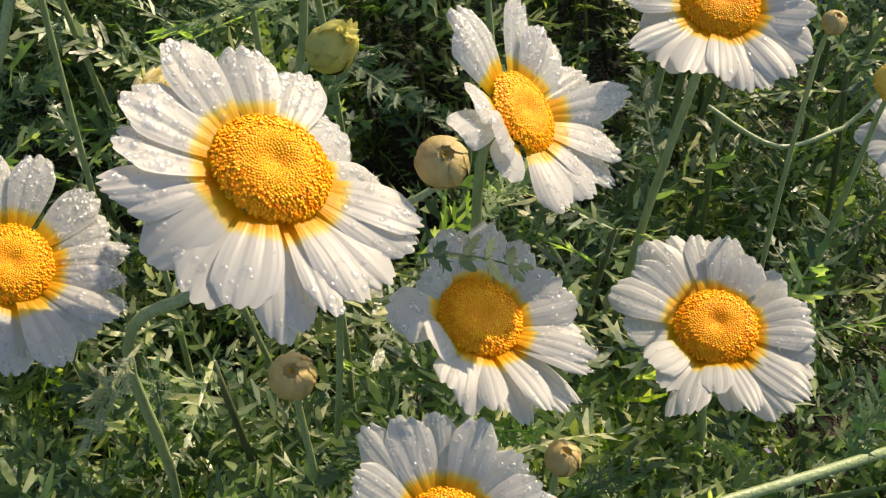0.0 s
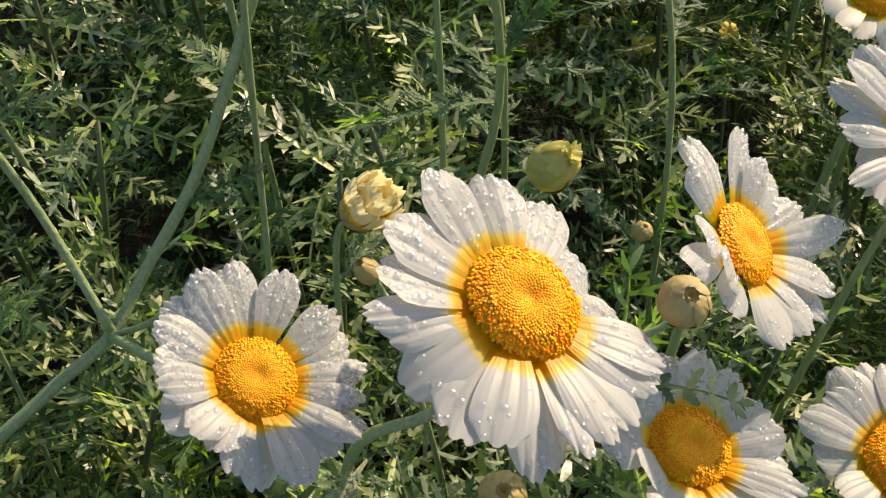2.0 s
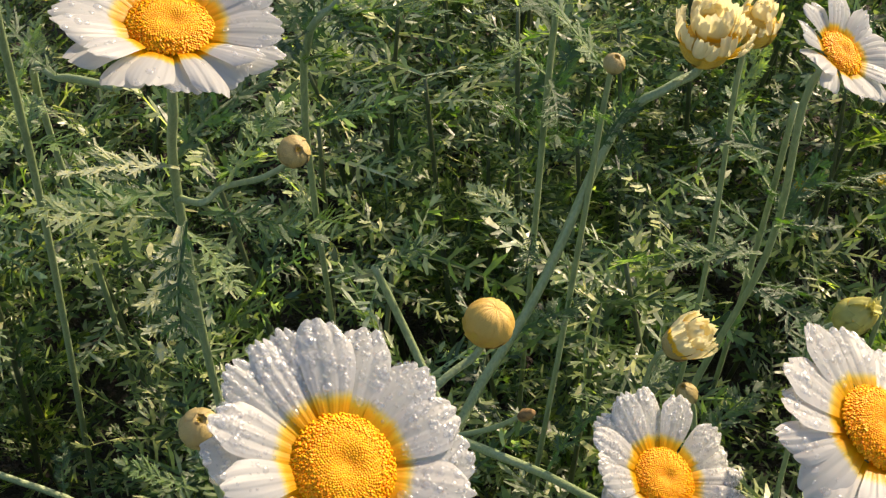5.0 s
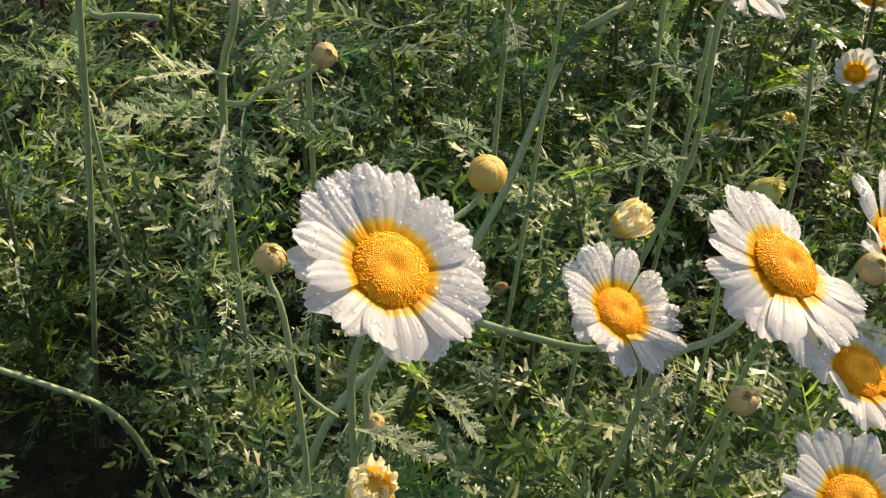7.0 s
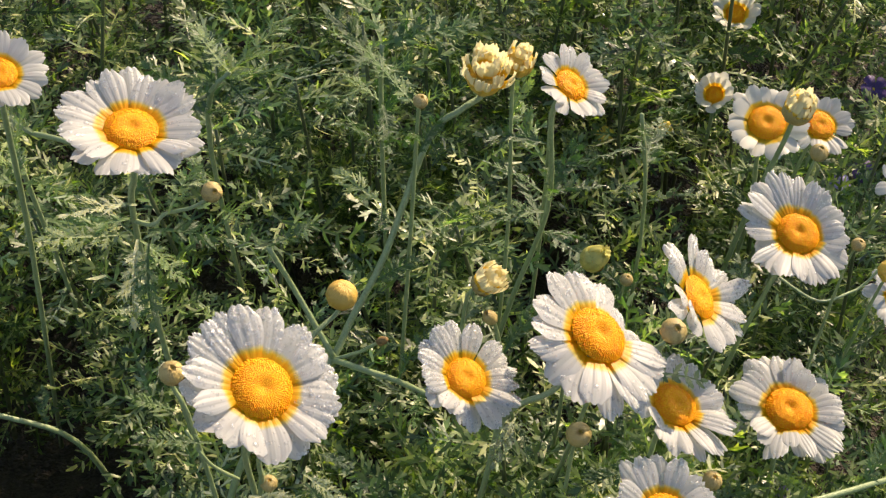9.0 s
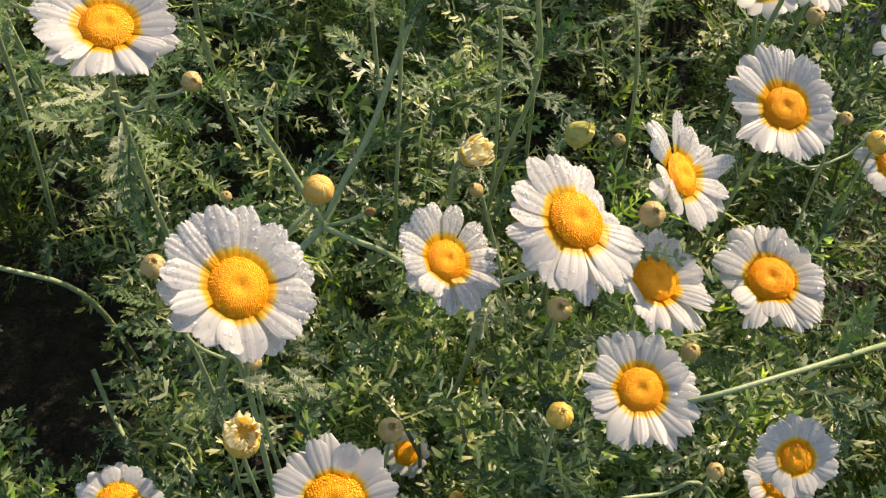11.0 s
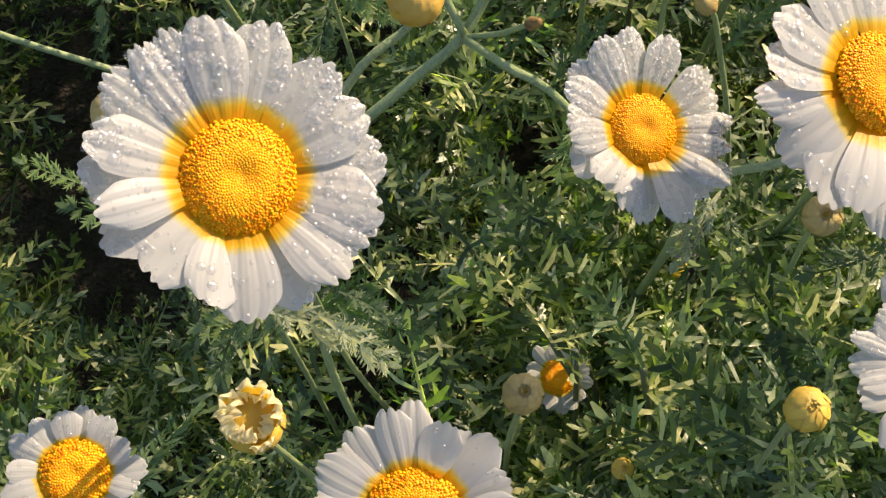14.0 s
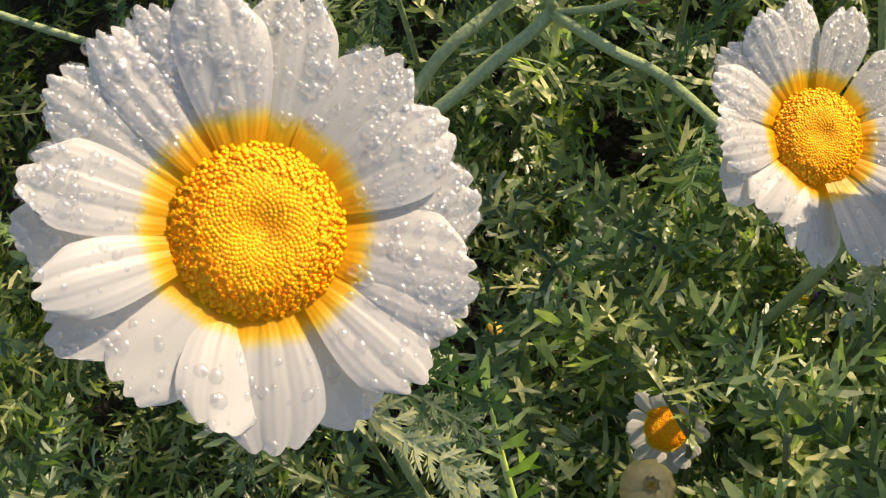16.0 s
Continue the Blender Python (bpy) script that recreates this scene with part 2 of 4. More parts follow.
# ---- petals ----
class Petal:
    """One ray petal of length 1 along +x: rounded ribs between two or three grooves, which end in notches at the tip."""

    def __init__(self, rnd):
        self.w = rnd.uniform(0.93, 1.08) * 0.25
        self.grooves = rnd.choice(((-0.36, 0.32), (-0.30, 0.38), (-0.34, 0.34), (-0.52, 0.0, 0.50), (-0.05, 0.45)))
        self.notch = [rnd.uniform(0.025, 0.085) for _ in self.grooves]
        self.groove = [rnd.uniform(0.006, 0.014) for _ in self.grooves]
        self.slant = rnd.uniform(-0.07, 0.07)
        self.round = rnd.uniform(0.10, 0.20)
        self.rise = rnd.uniform(0.02, 0.08)
        self.droop = rnd.uniform(-0.03, 0.17)
        self.cup = rnd.uniform(-0.36, -0.04)
        self.bend = rnd.uniform(-0.06, 0.06)
        self.twist = rnd.uniform(-0.20, 0.20)
        self.ripple = rnd.uniform(0.0, 0.012)
        self.phase = rnd.uniform(0, 6)

    def at(self, u, v):
        grow = math.sin(min(v / 0.72, 1.0) * math.pi / 2)
        half = self.w * (0.42 + 0.58 * grow ** 1.15)
        if v > 0.78:
            half *= 1 - 0.30 * ((v - 0.78) / 0.22) ** 2.2
        reach = 1 - self.round * abs(u) ** 3.2 * v * v + self.slant * u * v ** 4
        valley = 0.0
        for g, deep, cut in zip(self.grooves, self.groove, self.notch):
            near = math.exp(-((u - g) / 0.15) ** 2)
            reach -= cut * v ** 7 * near
            valley += deep * near
        x = v * reach
        y = u * half + self.bend * v * v
        z = (self.rise * math.sin(math.pi * v * 0.8) - self.droop * v ** 3 - valley * min(1.0, v * 3.5) * (1.1 - 0.4 * v)
             + self.cup * u * u * half * (0.4 + 0.6 * v) + self.twist * y * v + self.ripple * v * v * math.sin(9 * v + 2.2 * u + self.phase))
        return Vector((x, y, z))

    def normal(self, u, v):
        e = 0.02
        du = self.at(u + e, v) - self.at(u - e, v)
        dv = self.at(u, min(v + e, 1)) - self.at(u, v - e)
        return dv.cross(du).normalized() * -1 if dv.cross(du).z < 0 else dv.cross(du).normalized()

    def mesh(self, name, mat, nu=23, nv=16):
        verts, faces, uvs = [], [], []
        for j in range(nv):
            v = j / (nv - 1)
            for i in range(nu):
                u = 2 * i / (nu - 1) - 1
                verts.append(self.at(u, v))
                uvs.append(((u + 1) / 2, v))
        for j in range(nv - 1):
            for i in range(nu - 1):
                a = j * nu + i
                faces.append((a, a + 1, a + nu + 1, a + nu))
        return mesh_of(name, verts, faces, mat, True, uvs)


petal_shapes = [Petal(rng) for _ in range(24)]
petal_meshes = [p.mesh("petal", PETAL) for p in petal_shapes]
cream_meshes = [p.mesh("cream_petal", CREAM_PETAL, 9, 9) for p in petal_shapes[5:10]]


# ---- the yellow centre of a flower, radius 1 ----
def dome(r):
    return 0.28 * (1 - r ** 2.6) - 0.15 * math.exp(-(r / 0.28) ** 2) + 0.06


def floret_geometry(open_floret, rnd):
    """One tiny tube flower of width 1, standing on z = 0: a closed bud, or open with five lobes."""
    verts, faces, sides = [], [], 5
    tall = 0.95 if open_floret else 0.62
    rows = ((0.95, 0.0), (0.80, tall * 0.6), (1.05, tall)) if open_floret else ((1.12, 0.0), (0.82, tall * 0.68))
    for wide, high in rows:
        for k in range(sides):
            b_ = 2 * math.pi * (k + rnd.uniform(-0.08, 0.08)) / sides
            verts.append(Vector((math.cos(b_) * wide, math.sin(b_) * wide, high)))
    verts.append(Vector((0, 0, tall * (0.55 if open_floret else 1.0))))
    for j in range(len(rows) - 1):
        for k in range(sides):
            m_ = (k + 1) % sides
            faces.append((j * sides + k, j * sides + m_, (j + 1) * sides + m_, (j + 1) * sides + k))
    last = (len(rows) - 1) * sides
    for k in range(sides):
        faces.append((last + k, last + (k + 1) % sides, last + sides))
    return verts, faces


floret_geoms = [floret_geometry(False, rng), floret_geometry(False, rng), floret_geometry(True, rng), floret_geometry(True, rng)]
floret_meshes = [mesh_of("floret", v, f, FLORET_PIECE) for v, f in floret_geoms]


def floret_places(first, count, rnd):
    """Kinds and poses of the florets from the first to the last along the spiral."""
    out = []
    for i in range(first, count):
        r = math.sqrt((i + 0.5) / count)
        a = i * 2.399963 + rnd.uniform(-0.03, 0.03)
        size = (1.0 + 0.18 * r * r) / math.sqrt(count) * rnd.uniform(0.85, 1.15)
        p = Vector((r * math.cos(a), r * math.sin(a), dome(r) - 0.017))
        nrm = Vector((math.cos(a) * r ** 3 * 0.9 + rnd.uniform(-0.2, 0.2), math.sin(a) * r ** 3 * 0.9 + rnd.uniform(-0.2, 0.2), 1))
        kind = rnd.choice((2, 3)) if r > 0.66 and rnd.random() < 0.8 else rnd.choice((0, 1))
        out.append((kind, Matrix.Translation(p) @ facing(nrm, rnd.uniform(0, 6)) @ Matrix.Diagonal((size, size, size * rnd.uniform(0.75, 1.25), 1))))
    return out


def disc_mesh(first, last, count, rnd):
    verts, faces = [], []
    rings = 9
    for j in range(rings + 1):
        r = 0.98 * j / rings
        for k in range(20):
            a = 2 * math.pi * k / 20
            verts.append(Vector((r * math.cos(a), r * math.sin(a), dome(r) - 0.012)))
    for j in range(rings):
        for k in range(20):
            q = (k + 1) % 20
            faces.append((j * 20 + k, (j + 1) * 20 + k, (j + 1) * 20 + q, j * 20 + q))
    for k, m_ in floret_places(0, count, rnd)[first:last]:
        o = len(verts)
        verts += [m_ @ v for v in floret_geoms[k][0]]
        faces += [tuple(x + o for x in f) for f in floret_geoms[k][1]]
    return mesh_of("disc", verts, faces, FLORET)


core_mesh = disc_mesh(0, 1000, 1300, rng)
disc_meshes = [disc_mesh(0, 1000, 1000, rng), disc_mesh(0, 940, 940, rng), disc_mesh(0, 480, 480, rng)]


def calyx_mesh():
    """Green cup under a flower, radius 1: overlapping scales on a bowl."""
    verts, faces = [], []
    prof = ((0.22, -0.62), (0.55, -0.50), (0.85, -0.28), (1.0, -0.05), (0.98, 0.02))
    for r_, z in prof:
        for k in range(20):
            a = 2 * math.pi * k / 20
            s = 1 + 0.04 * (-1) ** k
            verts.append(Vector((r_ * s * math.cos(a), r_ * s * math.sin(a), z)))
    for j in range(len(prof) - 1):
        for k in range(20):
            q = (k + 1) % 20
            faces.append((j * 20 + k, j * 20 + q, (j + 1) * 20 + q, (j + 1) * 20 + k))
    return mesh_of("calyx", verts, faces, CALYX)


calyx = calyx_mesh()


# ---- where the blooms stand: top of the centre, facing, radius, label ----
WET = "open white daisy with yellow centre and dew drops"
BLOOMS = []


def bloom(apex, normal, radius, label, more):
    BLOOMS.append((apex, normal, radius, label, more))


bloom((-0.0766, 0.257, 0.537), (0.42, -0.22, 0.89), 0.0328, "large white daisy thick with dew, golden centre", dict(dew=1800, dew_size=0.00048, seed=1, florets=True, way=[(-0.091, 0.268, 0.470), (-0.092, 0.280, 0.40), (-0.0895, 0.2677, 0.35)], base=(-0.083, 0.26, 0.0), petals=25, tilt=13, extra=[((-0.1111, 0.2576, 0.520), (-0.1271, 0.2576, 0.5269)), ((-0.1026, 0.2649, 0.4834), (-0.1292, 0.2607, 0.492)), ((-0.0889, 0.2535, 0.4608), (-0.0619, 0.2488, 0.4577), 1), ((-0.091, 0.2551, 0.4621), (-0.0977, 0.2358, 0.4584)), ((-0.0652, 0.2515, 0.4754), (-0.0534, 0.2425, 0.4621)), ((-0.0637, 0.241, 0.5004), (-0.0466, 0.2346, 0.4866), 1), ((-0.0582, 0.2436, 0.5113), (-0.0454, 0.2402, 0.5087))],
      rays=[(1, 0.94), (28, 0.99), (50, 1.00), (68, 1.02), (78, 1.01), (94, 1.02), (116, 0.97), (129, 0.96), (145, 0.96), (157, 0.94), (179, 0.85), (202, 0.85), (224, 0.91), (248, 0.89), (265, 0.93), (280, 0.92), (298, 0.93), (318, 0.96), (336, 0.92)]))
bloom((0.0023, 0.3187, 0.4493), (0.38, -0.18, 0.90), 0.0262, "smaller white daisy covered with very fine dew", dict(dew=3400, dew_size=0.00034, seed=2, petals=19, tilt=14, way=[(-0.0299, 0.3631, 0.3779)], base=(-0.064, 0.3935, 0.352), leaves=4,
      rays=[(21, 1.02), (46, 1.05), (69, 1.06), (89, 1.01), (101, 0.98), (122, 0.94), (137, 0.94), (151, 0.92), (169, 0.85), (186, 0.81), (201, 0.89), (215, 0.98), (237, 1.07), (257, 0.98), (270, 1.07), (280, 1.06), (291, 0.96), (301, 0.87), (311, 0.99), (327, 0.91), (346, 0.97)]))
bloom((0.061, 0.3297, 0.467), (0.42, -0.08, 0.90), 0.0375, "largest white daisy with big dew drops and domed golden centre", dict(dew=850, dew_size=0.00062, seed=3, florets=True, petals=24, tilt=4, way=[(0.0402, 0.3198, 0.4343), (0.0195, 0.3203, 0.4098)], base=(-0.03, 0.36, 0), extra=[((0.025, 0.3159, 0.419), (0.0137, 0.2949, 0.4195), 1), ((0.0256, 0.3138, 0.4174), (0.033, 0.3013, 0.4118)), ((0.0900, 0.3374, 0.4215), (0.1140, 0.3416, 0.4170), 2)], bulge=1.2, sag=170,
      rays=[(25, 0.92), (58, 0.96), (88, 0.93), (107, 0.92), (123, 1.02), (127, 0.91), (147, 0.91), (168, 1.00), (185, 0.97), (198, 1.04), (207, 1.01), (215, 1.01), (227, 0.97), (241, 0.96), (261, 0.94), (273, 0.95), (293, 0.82), (313, 0.75), (333, 0.80), (357, 0.89)]))
bloom((0.1185, 0.3790, 0.4275), (0.68, -0.10, 0.70), 0.0310, "white daisy turned sideways with fine dew", dict(dew=2600, dew_size=0.00034, seed=4, petals=17, bulge=0.9,
      rays=[(4, 0.86), (18, 1.07), (60, 1.02), (80, 1.03), (119, 0.82), (136, 1.08), (152, 0.82), (169, 0.81), (213, 0.95), (236, 0.93), (250, 0.87), (264, 1.08), (276, 1.02), (296, 1.02), (305, 1.20), (325, 1.02), (346, 1.01)]))
bloom((0.1738, 0.4225, 0.4228), (0.08, -0.25, 0.96), 0.0303, WET, dict(seed=5, petals=21, bulge=1.15,
      rays=[(9, 0.89), (35, 0.96), (50, 0.99), (65, 1.07), (74, 1.07), (84, 1.13), (93, 1.18), (108, 1.13), (128, 1.11), (140, 1.13), (163, 0.95), (185, 0.82), (198, 1.20), (201, 0.98), (211, 1.03), (228, 1.09), (245, 1.01), (256, 1.01), (272, 1.02), (282, 1.01), (304, 0.95), (325, 0.88), (347, 0.80)]))
bloom((0.1053, 0.3380, 0.3960), (0.30, -0.05, 0.95), 0.0312, "white daisy partly shaded by a larger bloom above", dict(seed=6, petals=21, dew_size=0.0005,
      rays=[(2, 0.87), (24, 0.85), (39, 0.79), (70, 0.62), (104, 0.86), (113, 0.79), (137, 0.61), (167, 0.82), (179, 0.95), (194, 0.99), (201, 0.92), (210, 1.05), (219, 1.06), (230, 1.09), (239, 1.06), (247, 1.07), (256, 1.02), (272, 0.90), (290, 0.86), (308, 0.83), (337, 0.84)]))
bloom((0.1748, 0.365, 0.3482), (0.0, -0.05, 0.99), 0.0345, WET, dict(seed=7, petals=21, bulge=1.2,
      rays=[(7, 0.82), (35, 0.80), (59, 0.76), (76, 0.90), (91, 0.93), (108, 0.96), (120, 1.00), (143, 0.89), (157, 0.95), (177, 0.81), (214, 0.76), (229, 0.82), (240, 0.99), (248, 1.00), (263, 0.76), (273, 0.87), (282, 0.98), (291, 1.02), (300, 1.04), (311, 1.04), (325, 0.89), (338, 0.85), (351, 0.83)]))
bloom((0.0948, 0.2822, 0.3878), (0.10, -0.22, 0.97), 0.0300, WET, dict(seed=8, petals=21, way=[(0.1208, 0.2776, 0.385), (0.1768, 0.2985, 0.374), (0.2463, 0.3371, 0.3271)], base=(0.34, 0.42, 0.0), stem=0.0014, extra=[((0.1761, 0.2983, 0.3609), (0.216, 0.2771, 0.3502)), ((0.199, 0.3107, 0.358), (0.2162, 0.3355, 0.3723)), ((0.19, 0.30, 0.36), (0.205, 0.27, 0.345))],
      rays=[(2, 0.87), (20, 0.89), (48, 0.97), (68, 0.98), (89, 1.01), (105, 1.09), (126, 0.89), (143, 0.85), (148, 1.07), (162, 0.97), (176, 0.88), (185, 0.94), (214, 1.06), (228, 1.08), (241, 1.01), (251, 0.96), (265, 1.03), (275, 1.10), (290, 1.09), (307, 1.03), (328, 0.97), (347, 0.94)]))
bloom((0.1764, 0.2648, 0.3435), (-0.05, -0.30, 0.95), 0.0217, "small white daisy with folded lower petals", dict(seed=9, petals=18, dew=120))
bloom((-0.047, 0.2129, 0.4212), (0.05, -0.15, 0.98), 0.0305, "broad white daisy with a flat golden centre", dict(disc=0.43, seed=10, petals=23, dew=80))
bloom((-0.0145, 0.2171, 0.338), (0.10, -0.25, 0.95), 0.0220, "white daisy tucked below a broader bloom", dict(seed=11, dew=60))
bloom((-0.0205, 0.300, 0.262), (0.10, -0.30, 0.94), 0.0140, "small low white daisy half hidden in foliage", dict(disc=0.45, seed=12, petals=15, dew=0, stem=0.0014))
bloom((-0.1403, 0.2128, 0.4211), (0.22, -0.10, 0.96), 0.0196, "small white daisy with a wide yellow centre", dict(disc=0.47, seed=13, petals=15, dew=120))
bloom((-0.1304, 0.3515, 0.5766), (0.20, -0.02, 0.98), 0.0289, WET, dict(seed=14, petals=23, base=(-0.165, 0.475, 0.0), way=[(-0.146, 0.377, 0.49)], extra=[((-0.1409, 0.3683, 0.5089), (-0.1651, 0.3591, 0.5226), 1), ((-0.1446, 0.3698, 0.4836), (-0.1455, 0.3342, 0.4784), 1), ((-0.1395, 0.3728, 0.4859), (-0.1031, 0.368, 0.4922)), ((-0.1478, 0.372, 0.4858), (-0.1818, 0.3589, 0.4896)), ((-0.1276, 0.3659, 0.5058), (-0.1183, 0.3896, 0.513)), ((-0.1299, 0.3351, 0.5237), (-0.1322, 0.3068, 0.5089))]))
bloom((0.0545, 0.4532, 0.4977), (0.50, -0.15, 0.85), 0.0210, "small white daisy on a tall upright stem", dict(seed=15, petals=18, dew=120, way=[(0.052, 0.475, 0.376)], disc=0.38))
bloom((0.1954, 0.5712, 0.3474), (-0.05, -0.3, 0.95), 0.0262, "young daisy with cream petals and wide yellow centre", dict(disc=0.44, seed=16, petals=18, dew=0, meshes=cream_meshes))
bloom((0.2343, 0.5833, 0.3321), (0.15, -0.3, 0.94), 0.0222, WET, dict(seed=17, petals=16, dew=0, disc=0.42))
bloom((0.2652, 0.4619, 0.3127), (0.05, -0.3, 0.95), 0.0223, WET, dict(seed=18, petals=16, dew=60, disc=0.42))
bloom((0.2772, 0.5364, 0.3260), (0.3, -0.3, 0.9), 0.0215, "white daisy with few narrow petals", dict(seed=19, petals=10, dew=0, disc=0.3))
bloom((-0.1928, 0.3969, 0.5613), (0.3, -0.2, 0.9), 0.0200, "white daisy standing among tall stems", dict(seed=20, petals=18, dew=0, stem=0.0013, base=(-0.30, 0.55, 0.0)))
bloom((0.0724, 0.2196, 0.302), (0.0, -0.1, 0.99), 0.0200, "white daisy low in the foliage", dict(seed=21, petals=18, dew=60))
bloom((0.131, 0.2269, 0.2805), (0.0, -0.2, 0.98), 0.0130, "small white daisy low in the foliage", dict(seed=22, petals=15, dew=30))
FAR = "pale half-open daisy far back in the foliage"
bloom((0.191, 0.679, 0.262), (-0.25, -0.45, 0.86), 0.0185, FAR, dict(seed=24, petals=14, dew=0, disc=0.36, tilt=52, meshes=cream_meshes))
bloom((0.224, 0.782, 0.245), (-0.1, -0.35, 0.92), 0.0215, FAR, dict(seed=25, petals=15, dew=0, disc=0.36, tilt=40, meshes=cream_meshes))
bloom((0.1769, 0.2686, 0.2965), (0.1, -0.2, 0.98), 0.0200, "white daisy hidden below another bloom", dict(seed=23, petals=16, dew=0))


# small violets and pansies: place, radius, colour
PANSIES = (
    ((0.231, 0.424, 0.14), 0.011, "violet"), ((0.201, 0.404, 0.09), 0.011, "violet"), ((0.025, 0.367, 0.22), 0.009, "mixed"),
    ((-0.035, 0.397, 0.16), 0.008, "mixed"), ((0.201, 0.295, 0.12), 0.012, "violet"), ((0.144, 0.289, 0.13), 0.011, "violet"),
    ((0.209, 0.302, 0.10), 0.011, "violet"), ((0.232, 0.439, 0.12), 0.010, "violet"), ((0.281, 0.63, 0.22), 0.009, "violet"),
    ((0.324, 0.725, 0.22), 0.011, "dark"), ((0.341, 0.687, 0.22), 0.011, "violet"), ((0.30, 0.643, 0.22), 0.009, "dark"),
    ((0.314, 0.585, 0.22), 0.010, "dark"), ((0.129, 0.735, 0.16), 0.007, "yellow"),
    ((0.172, 0.724, 0.18), 0.006, "yellow"), ((0.045, 0.39, 0.18), 0.007, "yellow"))

# buds that stand clear of the leaves
CLEAR = [((-0.050, 0.307, 0.526), 0.003), ((0.014, 0.409, 0.402), 0.004), ((0.067, 0.402, 0.43), 0.004), ((-0.116, 0.279, 0.513), 0.0),
         ((-0.106, 0.361, 0.526), 0.0), ((-0.082, 0.223, 0.468), 0.0), ((0.014, 0.476, 0.485), 0.006), ((0.032, 0.490, 0.48), 0.004),
         ((0.053, 0.257, 0.414), 0.0), ((-0.093, 0.356, 0.154), 0.0), ((0.088, 0.297, 0.154), -0.006), ((0.096, 0.340, 0.453), 0.0), ((-0.024, 0.255, 0.402), 0.0)]


KEEP = [(b_[0], b_[2]) for b_ in BLOOMS] + CLEAR + [(p_[0], p_[1] - 0.012) for p_ in PANSIES]


def shades_bloom(p, margin=0.022):
    """Whether a leaf at p would hang over the open face of a bloom or a bud."""
    for apex, radius in KEEP:
        d = Vector(p) - Vector(apex)
        for way in (Vector((-0.05, -0.55, 0.83)), SUN_AT, Vector((0.1, -0.75, 0.65))):
            s = d.dot(way)
            if s > -0.03 and (d - way * s).length < radius + margin:
                return True
    return False


# ---- feathery leaves, length 1 along +x ----
def leaf_geometry(rnd, pairs, cuts, teeth, wide=1.0):
    """A pinnate leaf: a flat blade along the midrib and broad, forward-curved lobes with pointed teeth."""
    verts, faces = [], []
    arch, sway, keel = rnd.uniform(0.0, 0.40), rnd.uniform(-0.18, 0.18), rnd.uniform(0.0, 0.02)

    def spine(x):
        return Vector((x, sway * x * x, 0.12 * x - arch * x * x))

    def lobe(p, heading, side, long_, half, lift, curl, roll):
        """One lobe from p, turning forward as it goes, with a tooth now and then on either edge."""
        start, q, step = len(verts), Vector(p), long_ / cuts
        lines = []
        for k in range(cuts + 1):
            t = k / cuts
            a = heading - side * 0.45 * t
            d = Vector((math.cos(a), math.sin(a), lift + curl * t))
            across = Vector((-math.sin(a), math.cos(a), roll)).normalized()
            w = half * (0.75 + 0.45 * math.sin(math.pi * min(t * 1.15, 1))) if k < cuts else half * 0.40
            verts.extend((q + across * w + Vector((0, 0, keel)), q - across * w + Vector((0, 0, keel))))
            lines.append((Vector(q), d, across, w))
            q = q + d * step
        for k in range(cuts):
            o = start + 2 * k
            faces.append((o, o + 1, o + 3, o + 2))
        for n_ in range(teeth):
            k = 1 + n_ * (cuts - 1) // teeth
            c, d, across, w = lines[k]
            for sgn in (1, -1):
                if rnd.random() < 0.15:
                    continue
                out_ = long_ * rnd.uniform(0.24, 0.42)
                o = len(verts)
                edge = c + across * sgn * w * 0.9
                verts.extend((edge - d * min(step * 0.4, 0.030), edge + d * min(step * 0.6, 0.036), edge + across * sgn * out_ * 0.72 + d * out_ * rnd.uniform(0.6, 1.0) + Vector((0, 0, out_ * rnd.uniform(-0.25, 0.25)))))
                faces.append((o, o + 1, o + 2) if sgn < 0 else (o + 1, o, o + 2))

    for k in range(7):
        x = k / 6
        w = 0.030 * (1.15 - x) * (0.45 if k == 0 else 1.0)
        p = spine(x)
        verts += [p + Vector((0, w, keel)), p, p + Vector((0, -w, keel))]
    for k in range(6):
        faces += [(3 * k, 3 * k + 1, 3 * k + 4, 3 * k + 3), (3 * k + 1, 3 * k + 2, 3 * k + 5, 3 * k + 4)]
    for i in range(pairs):
        t0 = i / max(pairs - 1, 1)
        size = 0.245 * math.sin(math.pi * (0.20 + 0.62 * t0)) ** 0.8
        for side in (1, -1):
            x = min(0.18 + 0.72 * t0 + rnd.uniform(-0.05, 0.05), 0.95)
            lobe(spine(x), radians(rnd.uniform(46, 66)) * side, side, size * rnd.uniform(0.75, 1.25), rnd.uniform(0.018, 0.027) * wide,
                 rnd.uniform(-0.15, 0.35), rnd.uniform(-0.5, 0.2), rnd.uniform(-0.5, 0.5))
    lobe(spine(0.96), rnd.uniform(-0.15, 0.15), rnd.choice((1, -1)), 0.17, 0.026, -0.1, -0.2, rnd.uniform(-0.3, 0.3))
    return verts, faces


leaf_geoms = [leaf_geometry(rng, 8, 5, 3, 0.62) for _ in range(7)]
simple_geoms = [leaf_geometry(rng, 6, 2, 1, 0.86) for _ in range(14)]
leaf_meshes = [mesh_of("leaf", v, f, STEM_LEAF) for v, f in leaf_geoms]
broad_v, broad_f = leaf_geometry(random.Random(4), 4, 6, 2, 1.5)
broad_leaf_mesh = mesh_of("broad_leaf", [Vector((v.x, v.y * 1.3, v.z)) for v in broad_v], broad_f, BROAD_LEAF)
dry_leaf_mesh = mesh_of("dry_leaf", *leaf_geoms[0], DRY)


